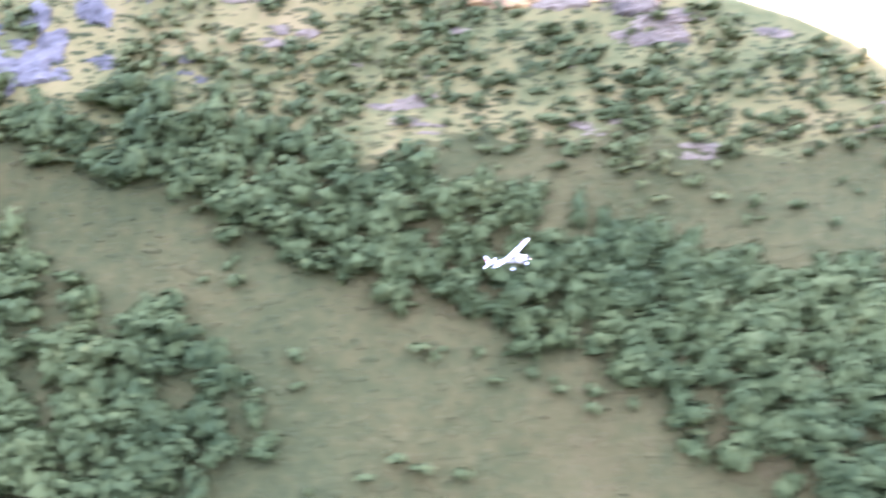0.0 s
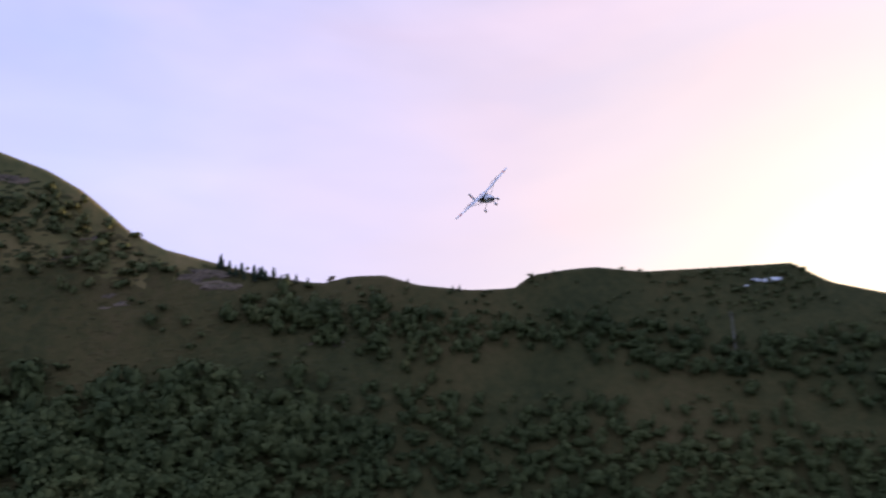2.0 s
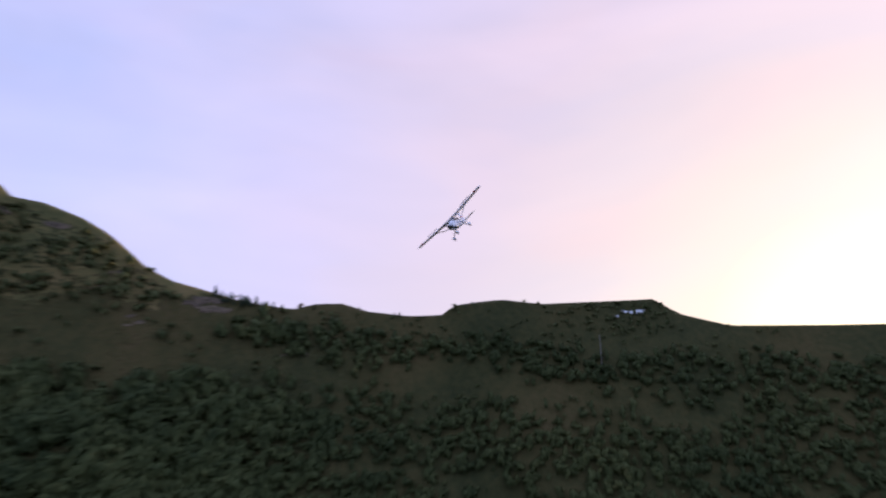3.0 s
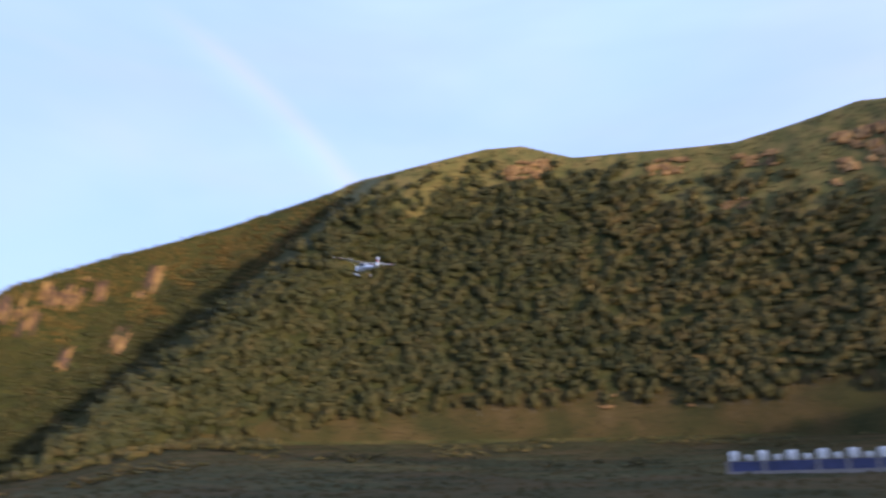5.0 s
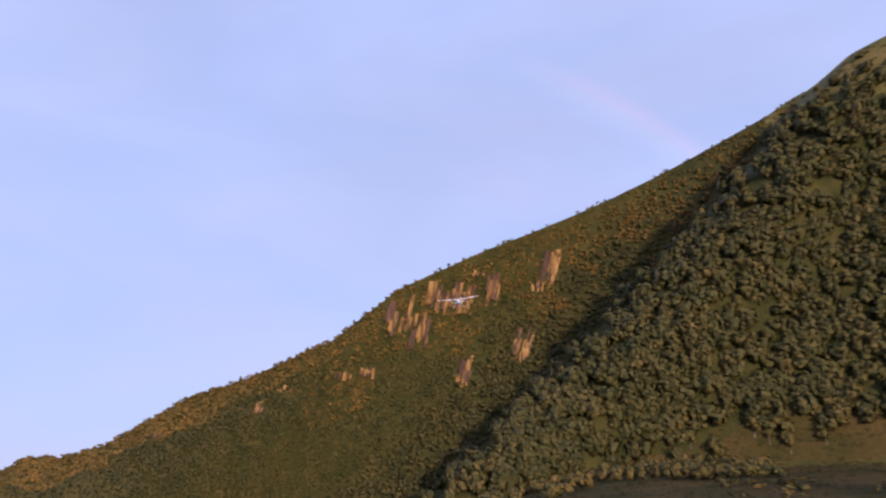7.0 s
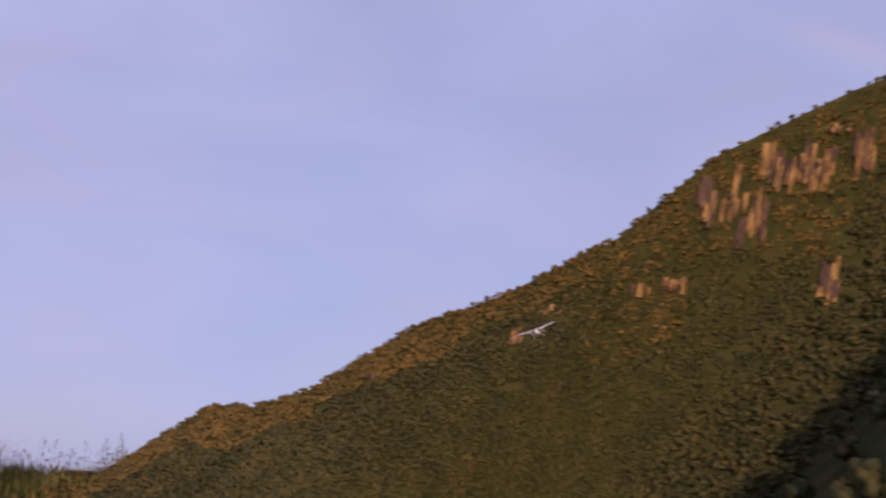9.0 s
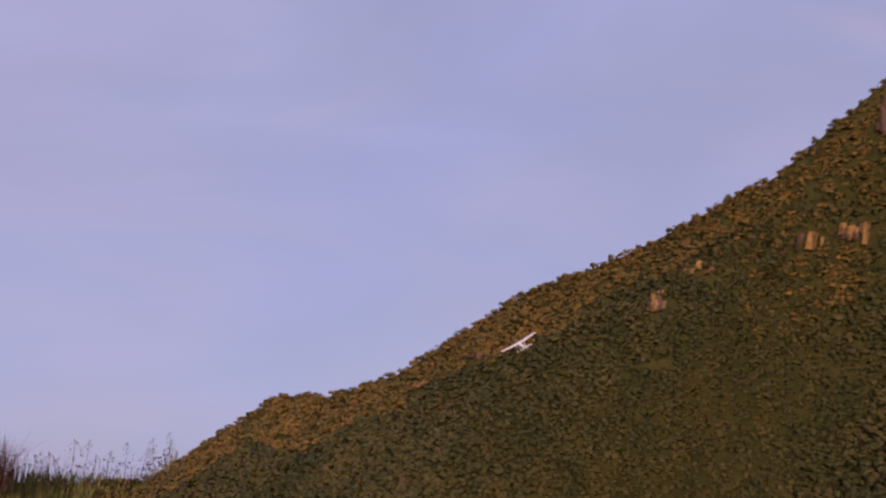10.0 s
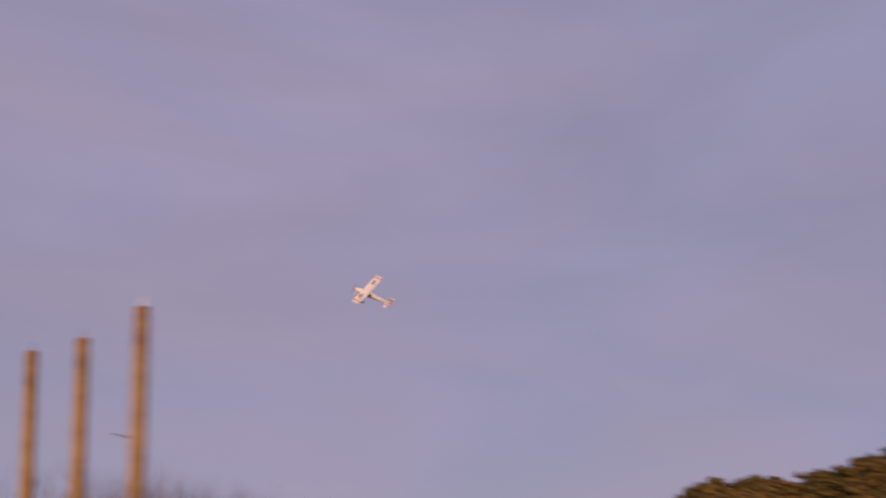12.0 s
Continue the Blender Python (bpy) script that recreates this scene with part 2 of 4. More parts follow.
WEST_END, WEST_FOOT = -21.0, -13.5      # the western hill stands in front of the saddle; its end falls from its crest to its foot


def western(az, el):
    return np.asarray(az, float) < WEST_END + (WEST_FOOT - WEST_END) * np.clip((18.3 - np.asarray(el, float)) / 16.0, 0, 1)



def reach(az, el):
    """Distance of the hillside in that direction."""
    r = np.where(western(az, el), 80.0, 190.0)
    return r * (1 - 0.15 * ease(77.5, 81, az)) + 170 * ease(-76, -96, az)


def ridge_el(az):
    return np.interp(az, RIDGE[:, 0], RIDGE[:, 1]) + 0.12  - 0.22 * ease(-45, -49, az) * ease(-58, -55, az)


def foot_el(az):
    az = np.asarray(az, float)
    west = np.interp(az, [-180, -80, -34, -21, -13], [2, 3.5, 3.5, 0.75, 0.5])
    return np.where(az < WEST_FOOT + 0.4, west, np.interp(az, [-21, -5, 45, 58, 78, 84, 180], [3.0, 2.2, 2.2, -0.8, -1.2, -1.0, 1]))


def slope_r(az, el):
    """Distance along the ground of the hillside seen at (az, el) from the valley."""
    az, el = np.asarray(az, float), np.asarray(el, float)
    v = np.clip((el - foot_el(az)) / (ridge_el(az) - foot_el(az)), 0, 1)
    r = reach(az, el) * (0.95 + 0.10 * v ** 1.1)
    cleft = 34.9 + (20.3 - el) * 1.1                       # the shaded cleft between the two slopes
    off = az - cleft
    r = r * (1 + 0.19 * ease(-2.8, -1.5, off) - 0.12 * ease(2.2, 14, off) - 0.03 * np.exp(-((off + 5.6) / 4.0) ** 2))
    r = r * (1 + 0.008 * waves(az * 0.35, el * 0.35, 3) * np.minimum(1, 6 * v))
    return r


def on_slope(az, el):
    r = slope_r(az, el)
    a = np.radians(az)
    return np.stack([-np.sin(a) * r, np.cos(a) * r, r * np.tan(np.radians(el))], -1)


def floor_point(az, u):
    """The valley floor, u 0..1 from the camera's stand to the foot of the slope."""
    el = foot_el(az)
    rb = slope_r(az, el)
    zb = rb * np.tan(np.radians(el))
    r = rb * u
    z = -2.4 + (zb + 2.4) * (0.35 * u + 0.65 * u ** 2.2) + 0.15 * waves(-np.sin(np.radians(az)) * r * 0.2, np.cos(np.radians(az)) * r * 0.2, 5) * np.minimum(1, r / 15) * (1 - u)
    a = np.radians(az)
    return np.stack([-np.sin(a) * r, np.cos(a) * r, z], -1)


def build_ground():
    az = np.concatenate([np.arange(-180, -78, 2.0), np.arange(-78, 92, 0.35), np.arange(92, 180, 2.0)])
    rows = [floor_point(az, u) for u in np.linspace(0.004, 1, 46)]
    ft, tp = foot_el(az), ridge_el(az)
    for v in np.linspace(0, 1, 84)[1:]:
        rows.append(on_slope(az, ft + (tp - ft) * v))
    top = rows[-1]
    rr = np.hypot(top[:, 0], top[:, 1])
    steep = ease(-100, -86, az) * ease(-14, -19, az)          # the western hill falls off sharply behind its crest
    for k, drop, sharp in ((1.05, 0.985, 0.8), (1.15, 0.92, 0.42), (1.4, 0.7, 0.14), (2.0, 0.35, 0.1), (4.0, 0.1, 0.1), (12.0, 0.0, 0.0), (30.0, 0.0, 0.0)):
        fall = drop + (sharp - drop) * steep
        rows.append(np.stack([top[:, 0] * k, top[:, 1] * k, top[:, 2] * fall - (0 if drop else 2)], -1))
    n, m = len(rows), len(az)
    verts = np.concatenate(rows)
    i, j = np.meshgrid(np.arange(n - 1), np.arange(m), indexing="ij")
    a, b = i * m + j, i * m + (j + 1) % m
    faces = np.stack([a, b, b + m, a + m], -1).reshape(-1, 4)
    k, v = faces[:, 0] % m, faces[:, 0] // m
    far = np.hypot(verts[:, 0], verts[:, 1])[faces]
    keep = ~((v >= 45) & (v < n - 6) & (far.max(1) > 1.5 * far.min(1)))
    # the saddle goes on behind the western hill
    sa = np.arange(-30, -10, 0.35)
    grid = []
    for w in np.linspace(0, 1, 14):
        e = 1.0 + (ridge_el(sa) - 0.15 - 2.5 * ease(-21, -24, sa) - 1.0) * w
        r = 191.5 * (0.95 + 0.10 * w)
        grid.append(np.stack([-np.sin(np.radians(sa)) * r, np.cos(np.radians(sa)) * r, r * np.tan(np.radians(e))], -1))
    for f, drop in ((1.1, 0.7), (1.4, 0.1)):
        grid.append(grid[13] * np.array([f, f, drop]))
    c = len(sa)
    i, j = np.meshgrid(np.arange(len(grid) - 1), np.arange(c - 1), indexing="ij")
    a = i * c + j + len(verts)
    behind = np.stack([a, a + 1, a + 1 + c, a + c], -1).reshape(-1, 4)
    # low ground between the western spur and the saddle
    ga, gr = np.meshgrid(np.radians(np.arange(-26, -10.4, 0.5)), np.linspace(70, 188, 24), indexing="ij")
    low = np.stack([-np.sin(ga) * gr, np.cos(ga) * gr, -0.9 + 3.2 * (gr - 70) / 118 + 0.15 * waves(ga * 20, gr * 0.2, 45)], -1).reshape(-1, 3)
    i, j = np.meshgrid(np.arange(ga.shape[0] - 1), np.arange(23), indexing="ij")
    a = i * 24 + j + len(verts) + len(grid) * c
    hollow = np.stack([a, a + 1, a + 25, a + 24], -1).reshape(-1, 4)
    behind = np.concatenate([behind, hollow])
    me = mesh_np("ground", np.concatenate([verts, *grid, low]), np.concatenate([faces[keep], behind]), M_HEATH, True)
    faces = faces[keep]
    me.materials.append(M_MOOR)
    me.materials.append(M_FLOOR)
    me.materials.append(M_LITHILL)
    k, v = faces[:, 0] % m, faces[:, 0] // m
    fa = az[k] + 1.2 * waves(az[k] * 0.9, v * 0.35, 41)
    up = v >= 46
    rel = np.clip((v - 46) / 83, 0, 1)
    fe = foot_el(az[k]) + (ridge_el(az[k]) - foot_el(az[k])) * rel + 0.5 * waves(az[k] * 1.1, v * 0.3, 42)
    patch = waves(verts[faces[:, 0], 0] * 0.07, verts[faces[:, 0], 1] * 0.07, 44) > 0.05
    # Slot 3, the paler grass, imitates sunlight on the upper slopes.
    slot = np.where(np.where(up, fa < -17, patch), np.where(up & (fe > 12.2) & (fa > -48), 3, 1), np.where(up & (fe > np.interp(fa, [-25, -8, 5, 20, 33, 45, 52, 60, 85], [7, 6.2, 5.6, 5.6, 4.6, 2.2, -0.3, -1.5, -2])) & (fe < np.interp(fa, [-10, 0, 10, 20, 30, 34, 37], [14, 16, 18, 18.5, 19, 20, 40])), 2, np.where(up & (fe > 12), 3, 0)))
    me.polygons.foreach_set("material_index", np.concatenate([slot, np.full(len(behind), 1)]).astype(np.int32))
    ob = new("ground", me)
    tagged(ob, "grassy heath valley floor rising into steep brown-green hills", "hillside", kind="structure")


build_ground()


# ---- bare rock: direction, height angle, width, height ----
CLIFFS_EAST = [(47.2, 13.5, 3.2, 8.0), (50.8, 12.39, 3.7, 5.7), (53.0, 11.85, 9.8, 4.9), (55.1, 10.16, 3.2, 8.1), (56.1, 10.69, 2.9, 4.9), (54.5, 9.83, 2.4, 4.8), (49.1, 9.17, 3.5, 7.4), (52.4, 7.73, 2.8, 5.5),
               (48.2, 12.35, 4.1, 2.4), (57.6, 7.69, 3.6, 2.4), (58.9, 7.62, 2.4, 2.9), (51.4, 13.2, 3.0, 1.5), (63.3, 5.88, 3.3, 2.3), (68.6, 4.4, 2.2, 1.8), (73.9, 2.3, 2.0, 1.2), (70.2, 3.5, 2.2, 1.3), (62.0, 6.81, 3.2, 1.6)]
CRAGS_TOP = [(-5.6, 20.3, 15.0, 10.0), (3.8, 18.11, 6.5, 2.4), (-6.9, 19.36, 5.7, 2.5), (-2.9, 18.67, 4.2, 2.5), (19.6, 22.0, 13.0, 4.5), (8.4, 21.37, 9.1, 3.6), (2.1, 20.92, 9.4, 3.5), (-32.3, 16.8, 5.5, 3.0),
             (-36.4, 15.7, 4.5, 1.8), (13.9, 4.55, 4.0, 1.0), (8.3, 4.38, 1.7, 1.1), (13.7, 5.36, 1.2, 0.8)]
ROCKS_WEST = [(-36.8, 15.9, 3.0, 1.5), (-35.6, 16.4, 2.2, 1.2), (-38.4, 14.97, 1.7, 0.6), (-41.2, 14.85, 1.6, 0.5), (-46.3, 12.03, 3.1, 0.8), (-44.2, 11.48, 1.2, 0.5), (-36.7, 12.74, 1.1, 0.4), (-39.0, 12.25, 1.5, 0.5),
              (-40.9, 12.75, 0.8, 0.4), (-46.7, 11.97, 1.5, 0.5), (-38.2, 14.93, 1.3, 0.8), (-32.3, 13.34, 2.1, 0.6), (-32.9, 12.78, 1.7, 0.4), (-30.1, 14.69, 1.3, 0.6)]
ROCKS_FAR = [(-38.3, 14.93, 3.2, 1.0), (-38.9, 12.27, 1.3, 0.4), (-36.1, 14.11, 1.0, 0.3), (-31.4, 14.14, 0.6, 0.2), (-33.3, 13.84, 0.6, 0.2), (-36.9, 12.72, 1.0, 0.3), (-50.2, 12.0, 0.4, 0.2), (-50.5, 10.23, 0.4, 0.2), (-49.6, 10.23, 0.6, 0.2),
             (-33.9, 14.9, 1.1, 0.4), (-35.1, 15.6, 1.3, 0.5), (-42.8, 12.6, 0.9, 0.3), (-43.5, 13.2, 1.0, 0.35), (-28.9, 15.6, 1.6, 0.6)]
SCREE = [(-25.2, 13.60, 3.7, 1.5), (-25.8, 15.04, 3.2, 3.8), (-27.9, 13.84, 1.2, 0.8), (-24.0, 14.2, 2.2, 1.5), (-26.8, 16.0, 2.0, 1.5)]


def bare(az, el):
    """True where rock faces keep trees away."""
    out = np.zeros(len(az), bool)
    for k, (a, e, w, h) in enumerate(CLIFFS_EAST + CRAGS_TOP + ROCKS_WEST + SCREE):
        r = float(slope_r(a, e))
        more = 0.3 if k < 9 else 0.0
        dx, dy = np.radians(az - a) * r / (0.5 * w + more), np.radians(el - e + 0.25) * r / (0.5 * h + more)
        out |= dx * dx + dy * dy < 1
    return out


# ---- trees ----
OCTA = np.array([(1, 0, 0), (-1, 0, 0), (0, 1, 0), (0, -1, 0), (0, 0, 1), (0, 0, -1)], float)
OCTA_F = np.array([(0, 2, 4), (2, 1, 4), (1, 3, 4), (3, 0, 4), (2, 0, 5), (1, 2, 5), (3, 1, 5), (0, 3, 5)])


def crown_arrays(rng, lobes, leaves, leaf, flat=0.9, up=0.12, rough=0.22):
    """A crown about one unit wide and high, foot at z 0: uneven lobes, each an inner mass under leaf sprays."""
    vs, fs, ns = [], [], []
    base = 0
    mid = np.array([0, 0, 0.5])
    cs = []
    for k in range(lobes):
        a = rng.uniform(0, 6.283)
        d = rng.uniform(0.1, 0.27) if k else 0.0
        c = np.array([math.cos(a) * d, math.sin(a) * d, rng.uniform(0.28, 0.78) if k else 0.55])
        cs.append((c, rng.uniform(0.17, 0.28) if k else 0.34))
    for c, r in cs:
        turn = np.array(Euler(rng.uniform(0, 3, 3)).to_matrix())
        q = (OCTA @ turn.T) * r * 0.74 * rng.uniform(0.8, 1.15, (6, 1)) + c
        nn = 0.4 * (OCTA @ turn.T) + (q - mid) * 1.2 + np.array([0, 0, up])
        vs += list(q)
        ns += list(nn / np.linalg.norm(nn, axis=1)[:, None])
        fs += [tuple(f + base) for f in OCTA_F]
        base += 6
        for _ in range(leaves // lobes):
            n = rng.normal(size=3)
            n[2] = abs(n[2]) if rng.uniform() < 0.5 else n[2]
            n /= np.linalg.norm(n)
            p = c + n * r * rng.uniform(0.8, 1.12) * np.array([1, 1, flat])
            t = np.cross(n, rng.normal(size=3))
            t /= np.linalg.norm(t)
            u = np.cross(n, t) + n * rng.uniform(-0.4, 0.4)
            s = leaf * rng.uniform(0.6, 1.3)
            vs += [p - t * s * 0.5, p - u * s * 0.45, p + t * s * 0.5, p + u * s * 0.45 + n * s * 0.1]
            m = (0.55 if up < 0.2 else 0.3) * n + 1.2 * (p - mid) + rng.normal(scale=rough, size=3) + np.array([0, 0, up])
            ns += [m / np.linalg.norm(m)] * 4
            fs += [(base, base + 1, base + 2), (base, base + 2, base + 3)]
            base += 4
    return np.array(vs), np.array(fs), np.array(ns)


def sow(rng, az0, az1, el0, el1, count, keep):
    """Scattered places on the hillside, thinned by keep(az, el)."""
    az, el = rng.uniform(az0, az1, count), el0 + (el1 - el0) * rng.uniform(0, 1, count)
    el = np.where(el1 <= 1.0, foot_el(az) + (ridge_el(az) - foot_el(az)) * el, el)
    ok = (el < ridge_el(az)) & (rng.uniform(0, 1, count) < keep(az, el))
    az, el = az[ok], el[ok]
    free = ~bare(az, el)
    return az[free], el[free]


def wood(name, label, pts, width, height, crowns, rng, mat=None, sink=0.05):
    """A wood as one mesh: a crown at each place."""
    vs, fs, ns, base = [], [], [], 0
    pick = rng.randint(0, len(crowns), len(pts))
    for p, k, w, h in zip(pts, pick, width, height):
        v, f, nn = crowns[k]
        a = rng.uniform(0, 6.283)
        c, s = math.cos(a), math.sin(a)
        q = np.stack([(v[:, 0] * c - v[:, 1] * s) * w, (v[:, 0] * s + v[:, 1] * c) * w, (v[:, 2] - sink) * h], -1) + p
        vs.append(q)
        fs.append(f + base)
        ns.append(np.stack([nn[:, 0] * c - nn[:, 1] * s, nn[:, 0] * s + nn[:, 1] * c, nn[:, 2]], -1))
        base += len(v)
    ob = new(name, mesh_np(name, np.concatenate(vs), np.concatenate(fs), mat or M_LEAF, True, np.concatenate(ns)))
    return tagged(ob, label, "trees", kind="stuff")


rng = np.random.RandomState(11)
CROWNS_BIG = [crown_arrays(rng, 6, 66, 0.19) for _ in range(10)]
CROWNS_MID = [crown_arrays(rng, 5, 125, 0.115, up=0.35, rough=0.12) for _ in range(10)]
CROWNS_SMALL = [crown_arrays(rng, 3, 27, 0.25, up=0.25, rough=0.15) for _ in range(10)]
CROWNS_TINY = [crown_arrays(rng, 2, 20, 0.27, up=0.25, rough=0.12) for _ in range(10)]


def forest_foot(az):
    """Elevation where the closed wood begins over the heath."""
    return np.interp(az, [-25, -8, 5, 20, 33, 45, 52, 60, 85], [7, 6.2, 5.6, 5.6, 4.6, 2.2, -0.3, -1.5, -2])


def dense_slope(az, el):
    top = np.interp(az, [-10, 0, 10, 20, 30, 40], [15.5, 17.5, 19.5, 20.5, 20.3, 22])
    cleft = 34.9 + (20.3 - el) * 1.1
    patch = (0.9 + 0.45 * waves(az * 0.9, el * 0.9, 8)) * ease(-20, -11, az + 2 * waves(az * 0.4, el * 0.7, 18))
    return np.maximum(ease(0.5, 1.6, ridge_el(az) - el), ease(29, 33, az)) * ease(-0.7, 0.7, el - forest_foot(az) + waves(az * 0.5, el, 9)) * np.where(el > top, 0.45 * ease(4.5, 0.0, el - top), 1.0) * np.where(az > cleft - 2.1, 0, patch)


az, el = sow(rng, -21, 60, 0.0, 1.0, 8400, dense_slope)
w_ = rng.uniform(2.6, 4.8, len(az)) * (1 - 0.25 * ease(2.5, 0.3, ridge_el(az) - el))
h_ = rng.uniform(2.8, 5.0, len(az)) * (1 - 0.5 * ease(2.5, 0.3, ridge_el(az) - el))
# Trees towards the west get paler leaves, making up for weak sunlight there.
light = az + 5 * waves(az * 0.4, el * 0.5, 35) < 13
wood("birch_wood", "dense dark olive birch wood covering the steep slope", on_slope(az, el)[~light], w_[~light], h_[~light], CROWNS_BIG, rng, M_DIMLEAF)
wood("lightened_birch_wood", "birch wood below the crags, leaves lightened against the shade", on_slope(az, el)[light], w_[light] * 0.9, h_[light] * 0.9, CROWNS_BIG, rng)


def east_wood(az, el):
    cleft = 34.9 + (20.3 - el) * 1.1
    return np.where(az > cleft - 1.8, 1.0, 0.0) * ease(-0.5, 1.0, el - forest_foot(az)) * (0.85 + 0.3 * waves(az, el, 10)) * ease(79.5, 77.5, az)


def crest(az, el, cut):
    return 1 - cut * ease(1.4, 0.2, ridge_el(az) - el)


# Band under the skyline whose leaves are coloured as if sunlit.
def lit_crest(az, el, depth):
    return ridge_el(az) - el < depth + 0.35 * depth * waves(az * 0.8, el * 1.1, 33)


az, el = sow(rng, 29, 62, 0.0, 1.0, 12500, lambda a, e: east_wood(a, e) * ease(62, 57, a))
w_, h_ = rng.uniform(1.3, 2.5, len(az)) * crest(az, el, 0.35), rng.uniform(1.0, 2.1, len(az)) * crest(az, el, 0.45)
# Leaf colour splits here to imitate a lit ridge over a shaded slope.
top = lit_crest(az, el, 4.0)
wood("ridge_wood", "birches closing the lower ridge, leaves darkened for its shade", on_slope(az, el)[~top], w_[~top], h_[~top], CROWNS_SMALL, rng, M_DIMLEAF)
wood("ridge_scrub", "low birch scrub under the ridge, leaves warmed for low sun", on_slope(az, el)[top], w_[top] * 0.95, h_[top] * 0.85, CROWNS_SMALL, rng, M_LITCREST)
az, el = sow(rng, 56, 79.5, 0.0, 1.0, 17000, lambda a, e: east_wood(a, e) * ease(56, 61, a))
w_, h_ = rng.uniform(0.95, 1.75, len(az)), rng.uniform(0.65, 1.3, len(az)) * crest(az, el, 0.3)
# Same painted split on the spur: sunlit tone above, shade tone below.
top = lit_crest(az, el, 1.5)
wood("spur_wood", "dense birch wood on the end of the ridge, darkened as shade", on_slope(az, el)[~top], w_[~top], h_[~top], CROWNS_TINY, rng, M_DIMLEAF)
wood("spur_scrub", "low scrub along the crest, evening sun put into rust-brown leaves", on_slope(az, el)[top], w_[top], h_[top], CROWNS_TINY, rng, M_LITCREST)


def west_bushes(az, el):
    """A wooded gully running down to the west, scrub on the lower ground, dark belts further off, sparse growth above."""
    gully = 13.0 - (-25.7 - az) * 0.31
    wide = 0.72 + 0.05 * np.clip(-25 - az, 0, 20)
    band = 1.5 * np.exp(-((el - gully + 0.5 + 0.2 * waves(az * 1.3, el, 19)) / wide) ** 4) * ease(-62, -46, az)
    low = ease(9.5, 7.9, el + 0.7 * waves(az * 0.5, el * 0.9, 12)) * ease(-36, -44, az) * (0.75 + 0.7 * waves(az * 0.6, el * 1.9, 15))
    near = ease(9.9, 8.4, el - 0.4 * (az + 27)) * ease(-30.5, -28.0, az) * (0.9 + 0.5 * waves(az * 1.3, el * 1.3, 16))
    belt = 1.3 * ease(-46.5, -50.5, az) * np.exp(-((el - 10.0 - 0.1 * (az + 57) + 0.3 * waves(az * 0.9, el, 17)) / 0.5) ** 4)
    return np.clip(band + low + near + belt, 0, 1)


az, el = sow(rng, -72, -18, 0.0, 1.0, 8200, west_bushes)
wood("gully_bushes", "dark blue-green willow and birch scrub along a gully", on_slope(az, el), rng.uniform(0.6, 1.9, len(az)) * (0.5 + 0.5 * ease(-53, -45, az)), rng.uniform(0.7, 1.9, len(az)) * (0.5 + 0.5 * ease(-53, -45, az)), CROWNS_MID, rng, M_WILLOW)


def hill_scrub(az, el):
    cover = ease(-0.5, 0.35, waves(az * 0.9, el * 1.5, 13)) * ease(0.3, 1.2, ridge_el(az) - el)
    hill = ease(11.6, 12.4, el + 0.25 * waves(az, el, 28)) * ease(-51, -47, az) * (0.12 + 0.8 * cover) * ease(0.15, 0.6, ridge_el(az) - el)
    moor = 0.22 * ease(-0.1, 0.8, waves(az * 1.7, el * 3.0, 29))
    far = 0.8 * ease(-50, -53, az) * ease(10.2, 10.9, el) * ease(0.02, 0.3, ridge_el(az) - el) * ease(-0.9, 0.3, waves(az * 0.8, el * 2.2, 30))
    return np.clip(hill + moor + far, 0, 1)


az, el = sow(rng, -68, -18, 0.12, 1.0, 11000, hill_scrub)
wood("hill_scrub", "small green shrubs scattered over the rocky hillside", on_slope(az, el), rng.uniform(0.3, 0.95, len(az)) * (0.5 + 0.5 * ease(-53, -47, az)), rng.uniform(0.25, 0.75, len(az)) * (0.5 + 0.5 * ease(-53, -47, az)), CROWNS_SMALL, rng, M_SCRUB)

az, el = sow(rng, -23.5, -13, 0.1, 0.85, 750, lambda a, e: 0.75 * ease(-0.5, 0.4, waves(a * 0.8, e * 0.9, 27)) * ease(-26.5, -24, a))
wood("shoulder_scrub", "dark green birch scrub on the shaded shoulder", on_slope(az, el), rng.uniform(1.6, 3.4, len(az)), rng.uniform(1.3, 2.8, len(az)), CROWNS_BIG, rng)

# ---- small builders ----
def plain(name, color, rough=0.5, metal=0.0, spec=0.4, noise_amt=0.1, scale=6.0):
    lo = tuple(c * (1 - noise_amt) for c in color)
    hi = tuple(min(1, c * (1 + noise_amt)) for c in color)
    return varied(name, [(0.3, lo), (0.7, hi)], scale, rough, 0.05, metal=metal, spec=spec, dist=0.01)


M_FOAM = plain("white_foam", (0.9, 0.9, 0.92), 0.45)
M_RED = plain("red_trim", (0.62, 0.05, 0.06), 0.4)
M_DARK = plain("dark_glazing", (0.015, 0.015, 0.02), 0.12)
M_INK = plain("dark_marking", (0.05, 0.05, 0.06), 0.5)
M_WIRE = plain("steel_wire", (0.35, 0.35, 0.36), 0.4, 0.8)
M_TYRE = plain("black_rubber", (0.02, 0.02, 0.02), 0.8)
M_BLUE = plain("blue_panel_paint", (0.04, 0.05, 0.12), 0.55, noise_amt=0.3, scale=1.5)
M_SACK = plain("white_sack", (0.72, 0.72, 0.70), 0.7)
M_GREY = plain("weathered_grey_wood", (0.24, 0.22, 0.20), 0.85, noise_amt=0.3)
M_POST = varied("pressure_treated_pine", [(0.25, (0.20, 0.11, 0.05)), (0.5, (0.42, 0.26, 0.12)), (0.8, (0.55, 0.37, 0.19))], 1.2, 0.8, 0.3, 9.0)
M_SNOW = plain("old_snow", (0.82, 0.84, 0.88), 0.7, noise_amt=0.06, scale=2)
